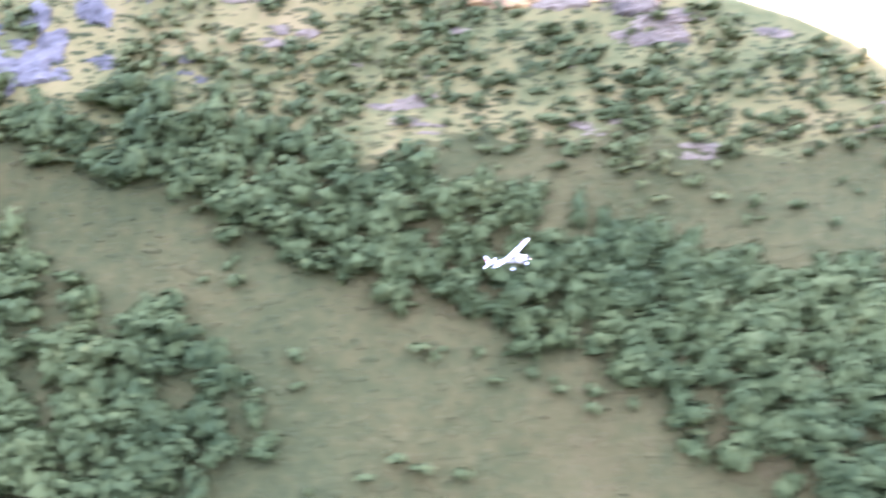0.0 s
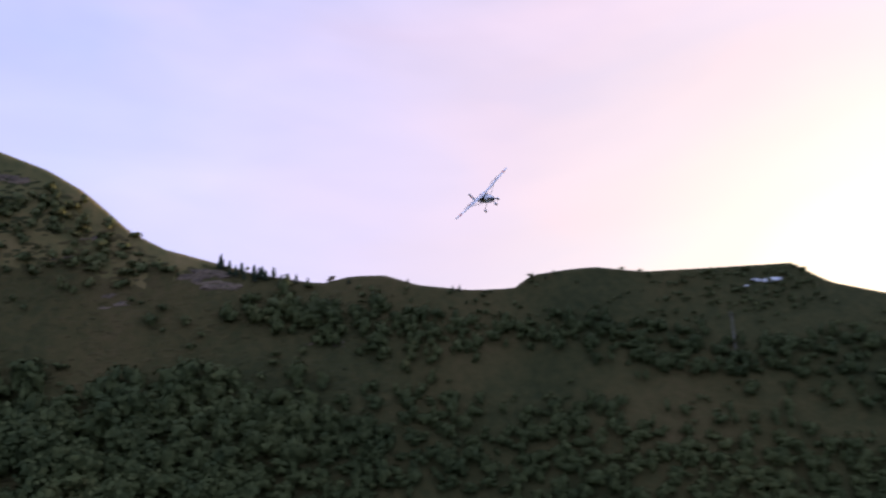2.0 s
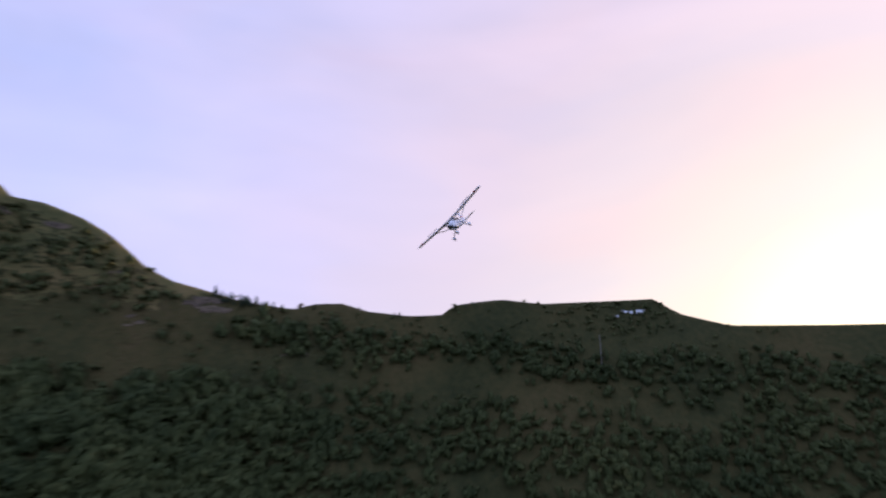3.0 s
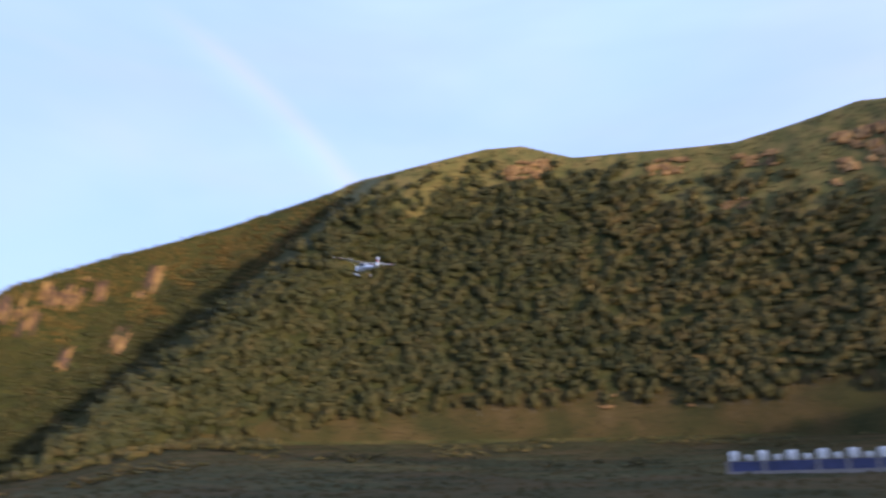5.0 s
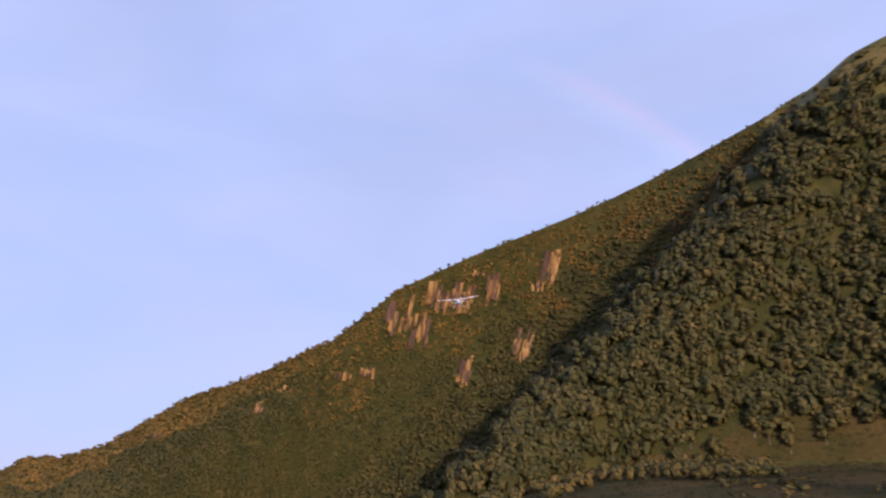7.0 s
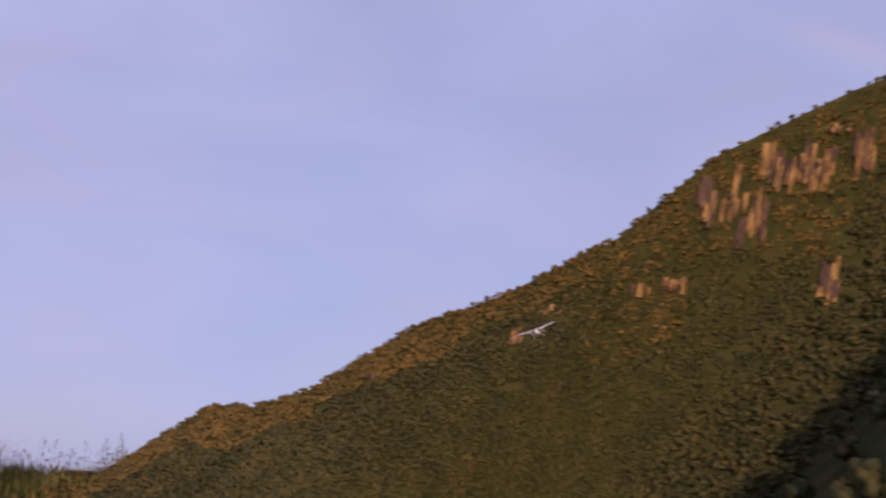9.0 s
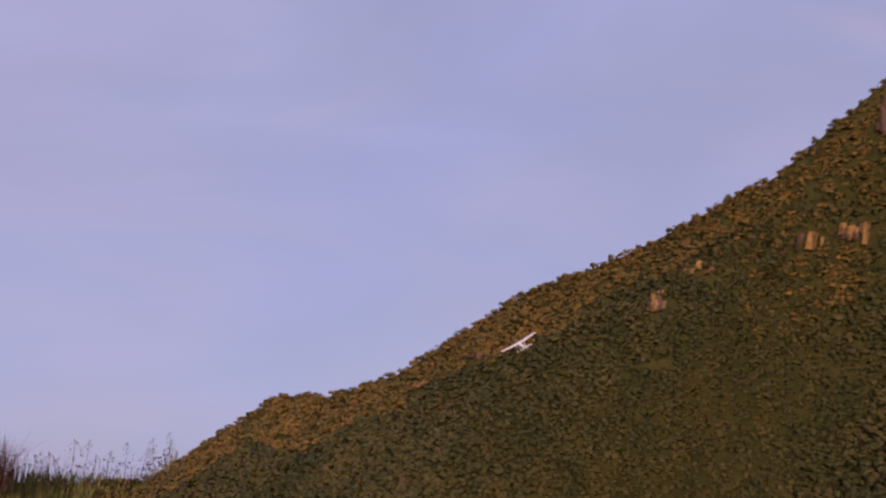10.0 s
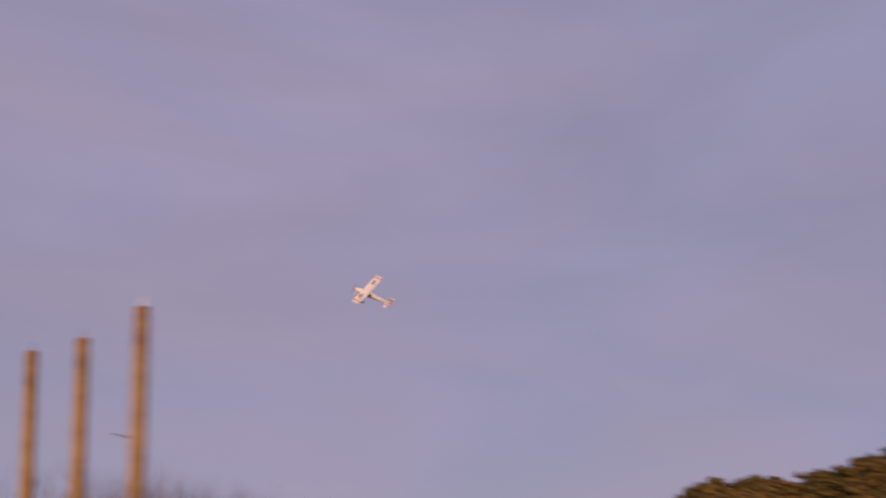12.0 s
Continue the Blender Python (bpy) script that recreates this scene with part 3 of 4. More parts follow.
M_STRAW = varied("grass_stems", [(0.2, (0.1, 0.14, 0.035)), (0.5, (0.2, 0.215, 0.06)), (0.8, (0.37, 0.29, 0.13))], 0.8, 0.8, 0.0, island=0.5)
M_DRY = varied("dry_stems", [(0.2, (0.07, 0.06, 0.04)), (0.5, (0.17, 0.14, 0.08)), (0.8, (0.3, 0.25, 0.15))], 0.8, 0.8, 0.0, island=0.6)
M_PRINT = plain("grey_print", (0.3, 0.3, 0.34), 0.5)
M_SEED = plain("brown_seed_heads", (0.09, 0.055, 0.045), 0.9, noise_amt=0.4)
M_RUST = varied("reddish_bush", [(0.2, (0.09, 0.04, 0.035)), (0.5, (0.16, 0.075, 0.06)), (0.8, (0.24, 0.13, 0.09))], 1.0, 0.85, 0.0, island=0.4)
M_NEEDLE = varied("spruce_needles", [(0.2, (0.012, 0.028, 0.014)), (0.5, (0.028, 0.048, 0.022)), (0.8, (0.05, 0.07, 0.03))], 0.8, 0.8, 0.0, island=0.3)


def box_bm(cx, cy, cz, sx, sy, sz, bevel=0.0):
    bm = bmesh.new()
    bmesh.ops.create_cube(bm, size=1, matrix=Matrix.Translation((cx, cy, cz)) @ Matrix.Diagonal((sx, sy, sz, 1)))
    if bevel:
        bmesh.ops.bevel(bm, geom=bm.edges[:], offset=bevel, segments=2, affect="EDGES", profile=0.5)
    return bm


def rod_bm(a, b, r0, r1=None, seg=8):
    a, b = Vector(a), Vector(b)
    bm = bmesh.new()
    m = Matrix.Translation((a + b) / 2) @ (b - a).to_track_quat("Z", "Y").to_matrix().to_4x4()
    bmesh.ops.create_cone(bm, cap_ends=True, segments=seg, radius1=r0, radius2=r0 if r1 is None else r1, depth=(b - a).length, matrix=m)
    return bm


def loft_bm(sections, seg=16):
    """A closed body through oval sections (x, y, z, half width, half height, squareness)."""
    bm = bmesh.new()
    rings = []
    for x, y, z, w, h, q in sections:
        ring = []
        for k in range(seg):
            a = 2 * math.pi * k / seg
            c, s = math.cos(a), math.sin(a)
            ring.append(bm.verts.new((x, y + w * math.copysign(abs(c) ** q, c), z + h * math.copysign(abs(s) ** q, s))))
        rings.append(ring)
    for r0, r1 in zip(rings, rings[1:]):
        for k in range(seg):
            bm.faces.new((r0[k], r0[(k + 1) % seg], r1[(k + 1) % seg], r1[k]))
    bm.faces.new(rings[0][::-1])
    bm.faces.new(rings[-1])
    bmesh.ops.recalc_face_normals(bm, faces=bm.faces[:])
    return bm


def aerofoil_bm(stations, seg=7):
    """A wing through stations (y, leading edge x, chord, z, thickness) along the span."""
    bm = bmesh.new()
    rings = []
    for y, le, chord, z, th in stations:
        up, lo = [], []
        for k in range(seg + 1):
            u = (1 - math.cos(math.pi * k / seg)) / 2
            t = th * 2.6 * (math.sqrt(u) * 0.9 * (1 - u) + 0.02 * (1 - u))
            up.append((le - u * chord, y, z + t * 0.75))
            lo.append((le - u * chord, y, z - t * 0.25))
        rings.append([bm.verts.new(p) for p in up + lo[-2:0:-1]])
    n = len(rings[0])
    for r0, r1 in zip(rings, rings[1:]):
        for k in range(n):
            bm.faces.new((r0[k], r0[(k + 1) % n], r1[(k + 1) % n], r1[k]))
    bm.faces.new(rings[0][::-1])
    bm.faces.new(rings[-1])
    bmesh.ops.recalc_face_normals(bm, faces=bm.faces[:])
    return bm


# ---- the model aeroplane ----
def build_plane():
    root = new("model_airplane")
    tagged(root, "small white foam model airplane with red tip stripes flying", "airplane")
    body = part("fuselage", loft_bm([(0.34, 0, -0.02, 0.035, 0.035, 0.9), (0.31, 0, -0.02, 0.058, 0.055, 0.8), (0.20, 0, -0.015, 0.066, 0.065, 0.75), (0.10, 0, 0.01, 0.068, 0.088, 0.7),
                                     (0.0, 0, 0.02, 0.066, 0.090, 0.7), (-0.12, 0, 0.01, 0.058, 0.075, 0.75), (-0.24, 0, 0.0, 0.044, 0.048, 0.85), (-0.45, 0, 0.01, 0.028, 0.032, 0.9),
                                     (-0.66, 0, 0.02, 0.014, 0.024, 0.9)]), M_FOAM, root, "white rounded foam body", True)
    part("windscreen", loft_bm([(0.155, 0, 0.045, 0.05, 0.014, 0.8), (0.13, 0, 0.056, 0.0705, 0.030, 0.7), (0.105, 0, 0.062, 0.0715, 0.032, 0.7)]), M_DARK, body, "dark glossy windscreen")
    for side in (1, -1):
        for x0, x1 in ((0.085, 0.02), (0.005, -0.06), (-0.075, -0.13)):
            part("side_window", box_bm((x0 + x1) / 2, side * 0.0655, 0.055, x0 - x1, 0.012, 0.044, 0.004), M_DARK, body, "dark side window")
        part("side_stripe", box_bm(-0.1, side * 0.056, -0.012, 0.42, 0.02, 0.008), M_INK, body, "thin grey-blue side stripe")
    wing = part("wing", aerofoil_bm([(-0.70, 0.09, 0.15, 0.145, 0.010), (-0.66, 0.11, 0.18, 0.142, 0.018), (-0.2, 0.12, 0.21, 0.11, 0.024), (0, 0.12, 0.21, 0.102, 0.026), (0.2, 0.12, 0.21, 0.11, 0.024),
                                     (0.66, 0.11, 0.18, 0.142, 0.018), (0.70, 0.09, 0.15, 0.145, 0.010)]), M_FOAM, root, "white high wing with slight dihedral", True)
    for side in (1, -1):
        st = [(0.575, 0.117, 0.195, 0.137, 0.0205), (0.615, 0.116, 0.192, 0.1395, 0.0200)]
        part("tip_stripe", aerofoil_bm([(side * y, le + 0.003, ch + 0.006, z, th * 1.12) for y, le, ch, z, th in st]), M_RED, wing, "red band near the wing tip")
        for k in range(5):
            y = side * (0.27 + 0.042 * k)
            part("marking_bar", box_bm(0.03, y, 0.152 + 0.068 * (abs(y) - 0.2) - 0.001, 0.05, 0.03, 0.004), M_PRINT, wing, "grey printed bar")
        part("wing_strut", rod_bm((0.03, side * 0.062, -0.03), (0.03, side * 0.33, 0.115), 0.006), M_FOAM, root, "thin white wing strut")
        leg = part("gear_leg", rod_bm((0.03, side * 0.05, -0.05), (0.02, side * 0.165, -0.14), 0.0055), M_WIRE, root, "bent wire gear leg")
        pant = part("wheel_pant", loft_bm([(0.075, side * 0.17, -0.15, 0.006, 0.008, 1), (0.05, side * 0.17, -0.15, 0.022, 0.024, 0.9), (0.0, side * 0.17, -0.148, 0.022, 0.024, 0.9), (-0.055, side * 0.17, -0.145, 0.005, 0.008, 1)]), M_FOAM, leg, "white teardrop wheel cover", True)
        part("stabilizer", aerofoil_bm([(side * y, le, ch, 0.028, th) for y, le, ch, th in ((0.01, -0.53, 0.13, 0.010), (0.20, -0.545, 0.11, 0.008), (0.235, -0.565, 0.08, 0.005))]), M_FOAM, root, "white horizontal stabilizer", True)
        part("stabilizer_stripe", aerofoil_bm([(side * y, le + 0.002, ch + 0.004, 0.028, th) for y, le, ch, th in ((0.135, -0.5385, 0.1175, 0.0098), (0.16, -0.541, 0.1145, 0.0096))]), M_RED, root, "red stabilizer band")
        w = part("wheel", rod_bm((0.02, side * 0.178, -0.165), (0.02, side * 0.162, -0.165), 0.026, seg=14), M_TYRE, leg, "small black wheel")
    nose = part("nose_gear", rod_bm((0.26, 0, -0.06), (0.265, 0, -0.145), 0.0055), M_WIRE, root, "wire nose gear leg")
    part("wheel_pant", loft_bm([(0.33, 0, -0.145, 0.006, 0.008, 1), (0.30, 0, -0.146, 0.022, 0.024, 0.9), (0.25, 0, -0.145, 0.022, 0.024, 0.9), (0.195, 0, -0.142, 0.005, 0.008, 1)]), M_FOAM, nose, "white teardrop wheel cover", True)
    part("wheel", rod_bm((0.268, 0.008, -0.16), (0.268, -0.008, -0.16), 0.026, seg=14), M_TYRE, nose, "small black wheel")
    bm = bmesh.new()
    outline = [(-0.50, 0.03), (-0.56, 0.07), (-0.60, 0.17), (-0.615, 0.195), (-0.665, 0.20), (-0.685, 0.19), (-0.69, 0.0), (-0.66, -0.005)]
    a = [bm.verts.new((x, 0.006, z)) for x, z in outline]
    b = [bm.verts.new((x, -0.006, z)) for x, z in outline]
    bm.faces.new(a[::-1])
    bm.faces.new(b)
    for k in range(len(a)):
        bm.faces.new((a[k], a[(k + 1) % len(a)], b[(k + 1) % len(a)], b[k]))
    bmesh.ops.recalc_face_normals(bm, faces=bm.faces[:])
    fin = part("fin", bm, M_FOAM, root, "white upright tail fin")
    part("fin_stripe", box_bm(-0.637, 0, 0.115, 0.10, 0.018, 0.03), M_RED, fin, "red band across the fin")
    part("spinner", loft_bm([(0.40, 0, -0.02, 0.003, 0.003, 1), (0.385, 0, -0.02, 0.018, 0.018, 1), (0.34, 0, -0.02, 0.03, 0.03, 1)]), M_INK, root, "dark propeller spinner", True)
    prop = bmesh.new()
    bmesh.ops.create_cube(prop, size=1, matrix=Matrix.Translation((0.365, 0, -0.02)) @ Matrix.Rotation(0.7, 4, "X") @ Matrix.Diagonal((0.006, 0.022, 0.24, 1)))
    part("propeller", prop, M_INK, root, "dark two-bladed propeller")
    return root


plane = build_plane()


# ---- rock outcrops on the hillsides ----
def slope_frame(az, el):
    p = on_slope(az, el)
    s = on_slope(az, el + 0.15) - p
    t = on_slope(az - 0.15, el) - p
    s, t = s / np.linalg.norm(s), t / np.linalg.norm(t)
    n = np.cross(t, s)
    if n @ p > 0:
        n = -n
    return p, t, s, n / np.linalg.norm(n)


def rock(az, el, w, h, seed, proud=0.0, tilt=0.0):
    """A broken rock face: ledges and upright cracks, its edges dipping into the turf."""
    rng = np.random.RandomState(seed)
    p, t, s, n = slope_frame(az, el)
    p = p + n * proud
    nu, nv = 12, 12
    u, v = np.meshgrid(np.linspace(-1, 1, nu), np.linspace(-1, 1, nv), indexing="ij")
    lean = rng.uniform(-0.25, 0.25) + tilt * h / w
    d = min(w, h) * 0.16
    edge = 1 - np.clip((np.abs(u) ** 2.2 + np.abs(v) ** 2.2) + 0.8 * waves(u * 4.1, v * 3.2, seed + 1), 0, 1.6)
    crack = np.round(waves(u * 4.5 + v * 0.8, v * 1.2, seed + 2) * 2) / 2
    relief = d * (np.minimum(edge, 0.45) * 1.7 + 0.45 * crack + 0.3 * waves(u * 9, v * 7, seed + 3, 2))
    relief = np.where(edge < -0.05, -d * 0.9, relief)
    q = p + (t * (u + lean * v)[..., None] * w * 0.62) + s * (v[..., None] * h * 0.62) + n * relief[..., None]
    q = q + rng.normal(scale=0.02 * w, size=q.shape) * 0.4
    i, j = np.meshgrid(np.arange(nu - 1), np.arange(nv - 1), indexing="ij")
    k = i * nv + j
    faces = np.stack([k, k + nv, k + nv + 1, k + 1], -1).reshape(-1, 4)
    # a back skin closes the block
    back = q.reshape(-1, 3) - n * d * 1.6
    m = nu * nv
    rim = [a * nv for a in range(nu)] + [(nu - 1) * nv + b for b in range(1, nv)] + [a * nv + nv - 1 for a in range(nu - 2, -1, -1)] + [b for b in range(nv - 2, 0, -1)]
    side = [(a, b, b + m, a + m) for a, b in zip(rim, rim[1:] + rim[:1])]
    faces = np.concatenate([faces, faces[:, ::-1] + m, np.array(side)])
    return np.concatenate([q.reshape(-1, 3), back]), faces


def outcrop(pieces, mats, label):
    """One outcrop with its broken faces as parts: (arrays, which material)."""
    root = new("rock_outcrop")
    at = pieces[0][0][0].mean(0)
    root.matrix_basis = Matrix.Translation([float(c) for c in at])
    for (v, f), k in pieces:
        new("rock_face", mesh_np("rock_face", v - at, f, mats[k])).parent = root
    return tagged(root, label, "rock", "rock outcrops on the hillsides")


def crag(az, el, w, h, seed, count, size, mat, label, proud=0.0):
    """Several broken faces scattered over one bare patch."""
    rng = np.random.RandomState(seed)
    r = float(slope_r(az, el))
    pieces = []
    for j in range(count):
        u, v = rng.uniform(-0.5, 0.5, 2)
        f = size * rng.uniform(0.6, 1.3)
        pieces.append((rock(az + math.degrees(u * w / r), el + math.degrees(v * h / r), w * f, h * f * rng.uniform(0.8, 1.4), seed * 31 + j, proud), 0))
    outcrop(pieces, [mat], label)


def cliff(az, el, w, h, seed):
    """A bare face of leaning upright slabs and ribs, about a third of them darker."""
    rng = np.random.RandomState(seed)
    r = float(slope_r(az, el))
    tall = h > 3
    pieces = []
    for j in range(max(4, int(w * 2.8))):
        u, v = rng.uniform(-0.5, 0.5), rng.uniform(-0.35, 0.35)
        pieces.append((rock(az + math.degrees(u * w / r), el + math.degrees(v * h / r), rng.uniform(0.4, 1.1) if tall else rng.uniform(0.25, 0.6),
                            h * rng.uniform(0.25, 0.9 if tall else 0.5), seed * 31 + j, 0.45, 0.3), int(rng.uniform() < 0.35)))
    outcrop(pieces, [M_ROCK, M_CLIFF], "warm brown cliff with darker ribs breaking through birches")


for k, (a_, e_, w_, h_) in enumerate(CLIFFS_EAST):
    cliff(a_, e_, w_, h_, 40 + k)
for k, (a_, e_, w_, h_) in enumerate(CRAGS_TOP):
    crag(a_, e_, w_, h_, 70 + k, 26 if w_ > 5 else 2, (0.19 if a_ > -20 else 0.14) if w_ > 5 else 0.4, M_ROCK, "pinkish-brown crag on the grassy upper slope", 0.45 if a_ > -20 else 0.05)
for k, (a_, e_, w_, h_) in enumerate(ROCKS_WEST + ROCKS_FAR):
    crag(a_, e_, w_ * 1.1, h_ * 1.1, 100 + k, 5 if w_ > 1.4 else 3, 0.36, M_SLAB, "pale weathered boulder slabs among scrub")
for k, (a_, e_, w_, h_) in enumerate(SCREE):
    crag(a_, e_, w_, h_, 150 + k, 7, 0.28, M_SCREE, "grey-violet scree below the ridge")
for a_, e_, w_, h_ in ((-63.0, 11.48, 0.75, 0.24), (-62.55, 11.5, 0.3, 0.14), (-62.25, 11.36, 0.2, 0.08)):
    sn = outcrop([(rock(a_, e_, w_, h_, 160 + int(w_ * 10)), 0)], [M_SNOW], "leftover white snow patch under the hilltop")
    sn.name, sn["category"], sn["group"] = "snow_patch", "snow", "snow patches"


# ---- single trees ----
def tree_thing(name, label, crown, mat, trunk_h=0.5, group=""):
    """A tree one unit high: tapered trunk with limbs, and a crown of leaf sprays."""
    root = new(name)
    tagged(root, label, "tree", group)
    bm = rod_bm((0, 0, -0.12), (0.01, 0.0, trunk_h + 0.2), 0.035, 0.012, 7)
    for k in range(4):
        a = 1.6 * k + 0.4
        r = rod_bm((0, 0, trunk_h * (0.55 + 0.12 * k)), (0.2 * math.cos(a), 0.2 * math.sin(a), trunk_h * (0.9 + 0.12 * k)), 0.014, 0.005, 5)
        me = bpy.data.meshes.new("limb")
        r.to_mesh(me)
        r.free()
        bm.from_mesh(me)
        bpy.data.meshes.remove(me)
    part("trunk", bm, M_BARK, root, "grey birch trunk with thin limbs")
    ob = new("crown", mesh_np("crown", crown[0], crown[1], mat, len(crown) > 2, crown[2] if len(crown) > 2 else None))
    ob.parent = root
    return root


def scale_copy(tree, p, size, rng):
    m = Matrix.Translation([float(c) for c in p]) @ Matrix.Rotation(rng.uniform(0, 6.28), 4, "Z")
    c = copy_thing(tree, m)
    c.scale = (size[0], size[0], size[1])
    return c


BIRCHES = [tree_thing("birch_tree", "rounded olive-green birch standing at the wood's edge", crown_arrays(rng, 6, 190, 0.15), M_LEAF, group="birches at the wood's edge") for _ in range(3)]
trees_az = rng.uniform(-6, 50, 110)
trees_el = forest_foot(trees_az) + rng.uniform(-1.3, 0.3, 110)
for k in range(110):
    s_ = rng.uniform(2.4, 4.4)
    scale_copy(BIRCHES[k % 3], on_slope(trees_az[k], trees_el[k]), (s_, s_ * rng.uniform(0.95, 1.25)), rng)
for a_, s_ in ((64.5, 1.0), (61.0, 1.1), (58.4, 0.9)):
    scale_copy(BIRCHES[0], on_slope(a_, ridge_el(a_) - 0.05), (s_, s_ * 1.2), rng)["label"] = "lone birch standing on the ridge line"
for k, b_ in enumerate(BIRCHES):
    b_.matrix_basis = Matrix.Translation([float(c) for c in on_slope(12.0 + 9 * k, 5.6)])
    b_.scale = (3.2, 3.2, 3.6)

# skyline spruces
def spruce_arrays(rng, tiers=7, per=9):
    vs, fs, b = [], [], 0
    for k in range(tiers):
        z, r = 0.08 + 0.86 * k / tiers, 0.24 * (1 - k / tiers) + 0.03
        for j in range(per):
            a = 6.283 * (j + rng.uniform(-0.3, 0.3)) / per
            d = r * rng.uniform(0.75, 1.2)
            c, s = math.cos(a), math.sin(a)
            vs += [(0, 0, z + 0.16), (c * d - s * 0.06, s * d + c * 0.06, z - 0.03), (c * d * 1.1, s * d * 1.1, z - 0.07), (c * d + s * 0.06, s * d - c * 0.06, z - 0.03)]
            fs += [(b, b + 1, b + 2), (b, b + 2, b + 3)]
            b += 4
    return np.array(vs, float), np.array(fs)


SPRUCES = [tree_thing("spruce", "small dark spruce on the ridge line", spruce_arrays(rng), M_NEEDLE, 0.6, "spruces on the ridge line") for _ in range(2)]
for k in range(26):
    a_ = rng.uniform(-49.6, -46.9) if k < 20 else rng.uniform(-58, -50)
    s_ = rng.uniform(0.35, 0.6) if k < 20 else rng.uniform(0.15, 0.3)
    scale_copy(SPRUCES[k % 2], on_slope(a_, ridge_el(a_) - rng.uniform(0.0, 0.25)), (s_ * 1.1, s_), rng)
for k, b_ in enumerate(SPRUCES):
    b_.matrix_basis = Matrix.Translation([float(c) for c in on_slope(-48.2 + 0.6 * k, ridge_el(-48.2 + 0.6 * k) - 0.1)])
    b_.scale = (0.5, 0.5, 0.5)

# scrub on the valley floor
def floor_scatter(rng, az0, az1, u0, u1, count, keep):
    az, u = rng.uniform(az0, az1, count), np.sqrt(rng.uniform(u0 ** 2, u1 ** 2, count))
    ok = rng.uniform(0, 1, count) < keep(az, u)
    return np.array([floor_point(a, b) for a, b in zip(az[ok], u[ok])])


fp = floor_scatter(rng, -34, -8, 0.66, 1.0, 420, lambda a, u: ease(-0.3, 0.4, waves(a * 0.5, u * 14, 21)))
wood("floor_scrub", "low dark-green willow scrub on the valley floor", fp, rng.uniform(1.2, 2.8, len(fp)), rng.uniform(0.9, 1.8, len(fp)), CROWNS_BIG, rng)
fp = floor_scatter(rng, -16, 56, 0.5, 1.0, 1900, lambda a, u: ease(0.05, 0.5, waves(a * 0.4, u * 11, 22)))
wood("meadow_scrub", "low patchy scrub and rushes on the meadow", fp, rng.uniform(0.9, 2.4, len(fp)), rng.uniform(0.4, 1.1, len(fp)), CROWNS_SMALL, rng)


fp = floor_scatter(rng, 38, 76, 0.84, 1.0, 620, lambda a, u: ease(-0.5, 0.2, waves(a * 0.5, u * 12, 23)))
wood("foot_wood", "young birches and willows along the foot of the slope", fp, rng.uniform(1.4, 2.8, len(fp)), rng.uniform(1.3, 2.6, len(fp)), CROWNS_BIG, rng)


# tussocks give the heath its grain
def slope_axes(az, el):
    p = on_slope(az, el)
    s, t = on_slope(az, el + 0.2) - p, on_slope(az - 0.2, el) - p
    s, t = s / np.linalg.norm(s, axis=1)[:, None], t / np.linalg.norm(t, axis=1)[:, None]
    return p, t, s, np.cross(t, s)


def tussocks(name, label, pts, size, rng, mat, axes=None):
    base = np.array([(math.cos(a) * r, math.sin(a) * r, z) for a, r, z in ((0, 0.5, 0), (1.2, 0.45, 0.0), (2.5, 0.5, 0.0), (3.8, 0.45, 0), (5.0, 0.5, 0), (0.6, 0.2, 0.4), (3.0, 0.22, 0.5))])
    f = np.array([(0, 1, 5), (1, 2, 5), (2, 6, 5), (2, 3, 6), (3, 4, 6), (4, 0, 5), (4, 5, 6)])
    n = len(pts)
    ang = rng.uniform(0, 6.283, n)
    c, s = np.cos(ang)[:, None], np.sin(ang)[:, None]
    sz = (size * rng.uniform(0.5, 1.5, n))[:, None]
    x, y, z = (base[:, 0] * c - base[:, 1] * s) * sz, (base[:, 0] * s + base[:, 1] * c) * sz, (base[:, 2] - 0.12) * sz * rng.uniform(0.6, 1.2, n)[:, None]
    if axes is None:
        v = np.stack([x, y, z], -1) + pts[:, None, :]
    else:
        t, up, out = axes
        v = pts[:, None, :] + x[..., None] * 1.6 * t[:, None, :] + y[..., None] * 0.7 * up[:, None, :] + z[..., None] * 0.45 * out[:, None, :]
    faces = (f[None] + (np.arange(n) * len(base))[:, None, None]).reshape(-1, 3)
    lean = np.array([0, 0, 1.0]) + (0.8 * axes[2] if axes is not None else 0)
    nrm = np.broadcast_to(lean, (n, 3))[:, None, :] + rng.normal(scale=0.2, size=(n, len(base), 3))
    nrm = nrm / np.linalg.norm(nrm, axis=2)[..., None]
    ob = new(name, mesh_np(name, v.reshape(-1, 3), faces, mat, True, nrm.reshape(-1, 3)))
    return tagged(ob, label, "grass", kind="stuff")


a_ = rng.uniform(-16, 50, 16000)
e_ = foot_el(a_) + (ridge_el(a_) - foot_el(a_)) * rng.uniform(0, 0.995, 16000)
ok_ = ~bare(a_, e_) & (dense_slope(a_, e_) < 0.5)
a_, e_ = a_[ok_], e_[ok_]
p_, *ax_ = slope_axes(a_, e_)
tussocks("east_heath", "tufted yellow-brown grass on the upper slope", p_, 0.7, rng, M_HEATH, ax_)
a_ = rng.uniform(-52, -16, 15000)
e_ = foot_el(a_) + (ridge_el(a_) - foot_el(a_)) * rng.uniform(0.1, 0.97, 15000)
p_, *ax_ = slope_axes(a_, e_)
tussocks("west_heath", "low tufted heath grass on the western hillside", p_, 0.24, rng, M_MOOR, ax_)
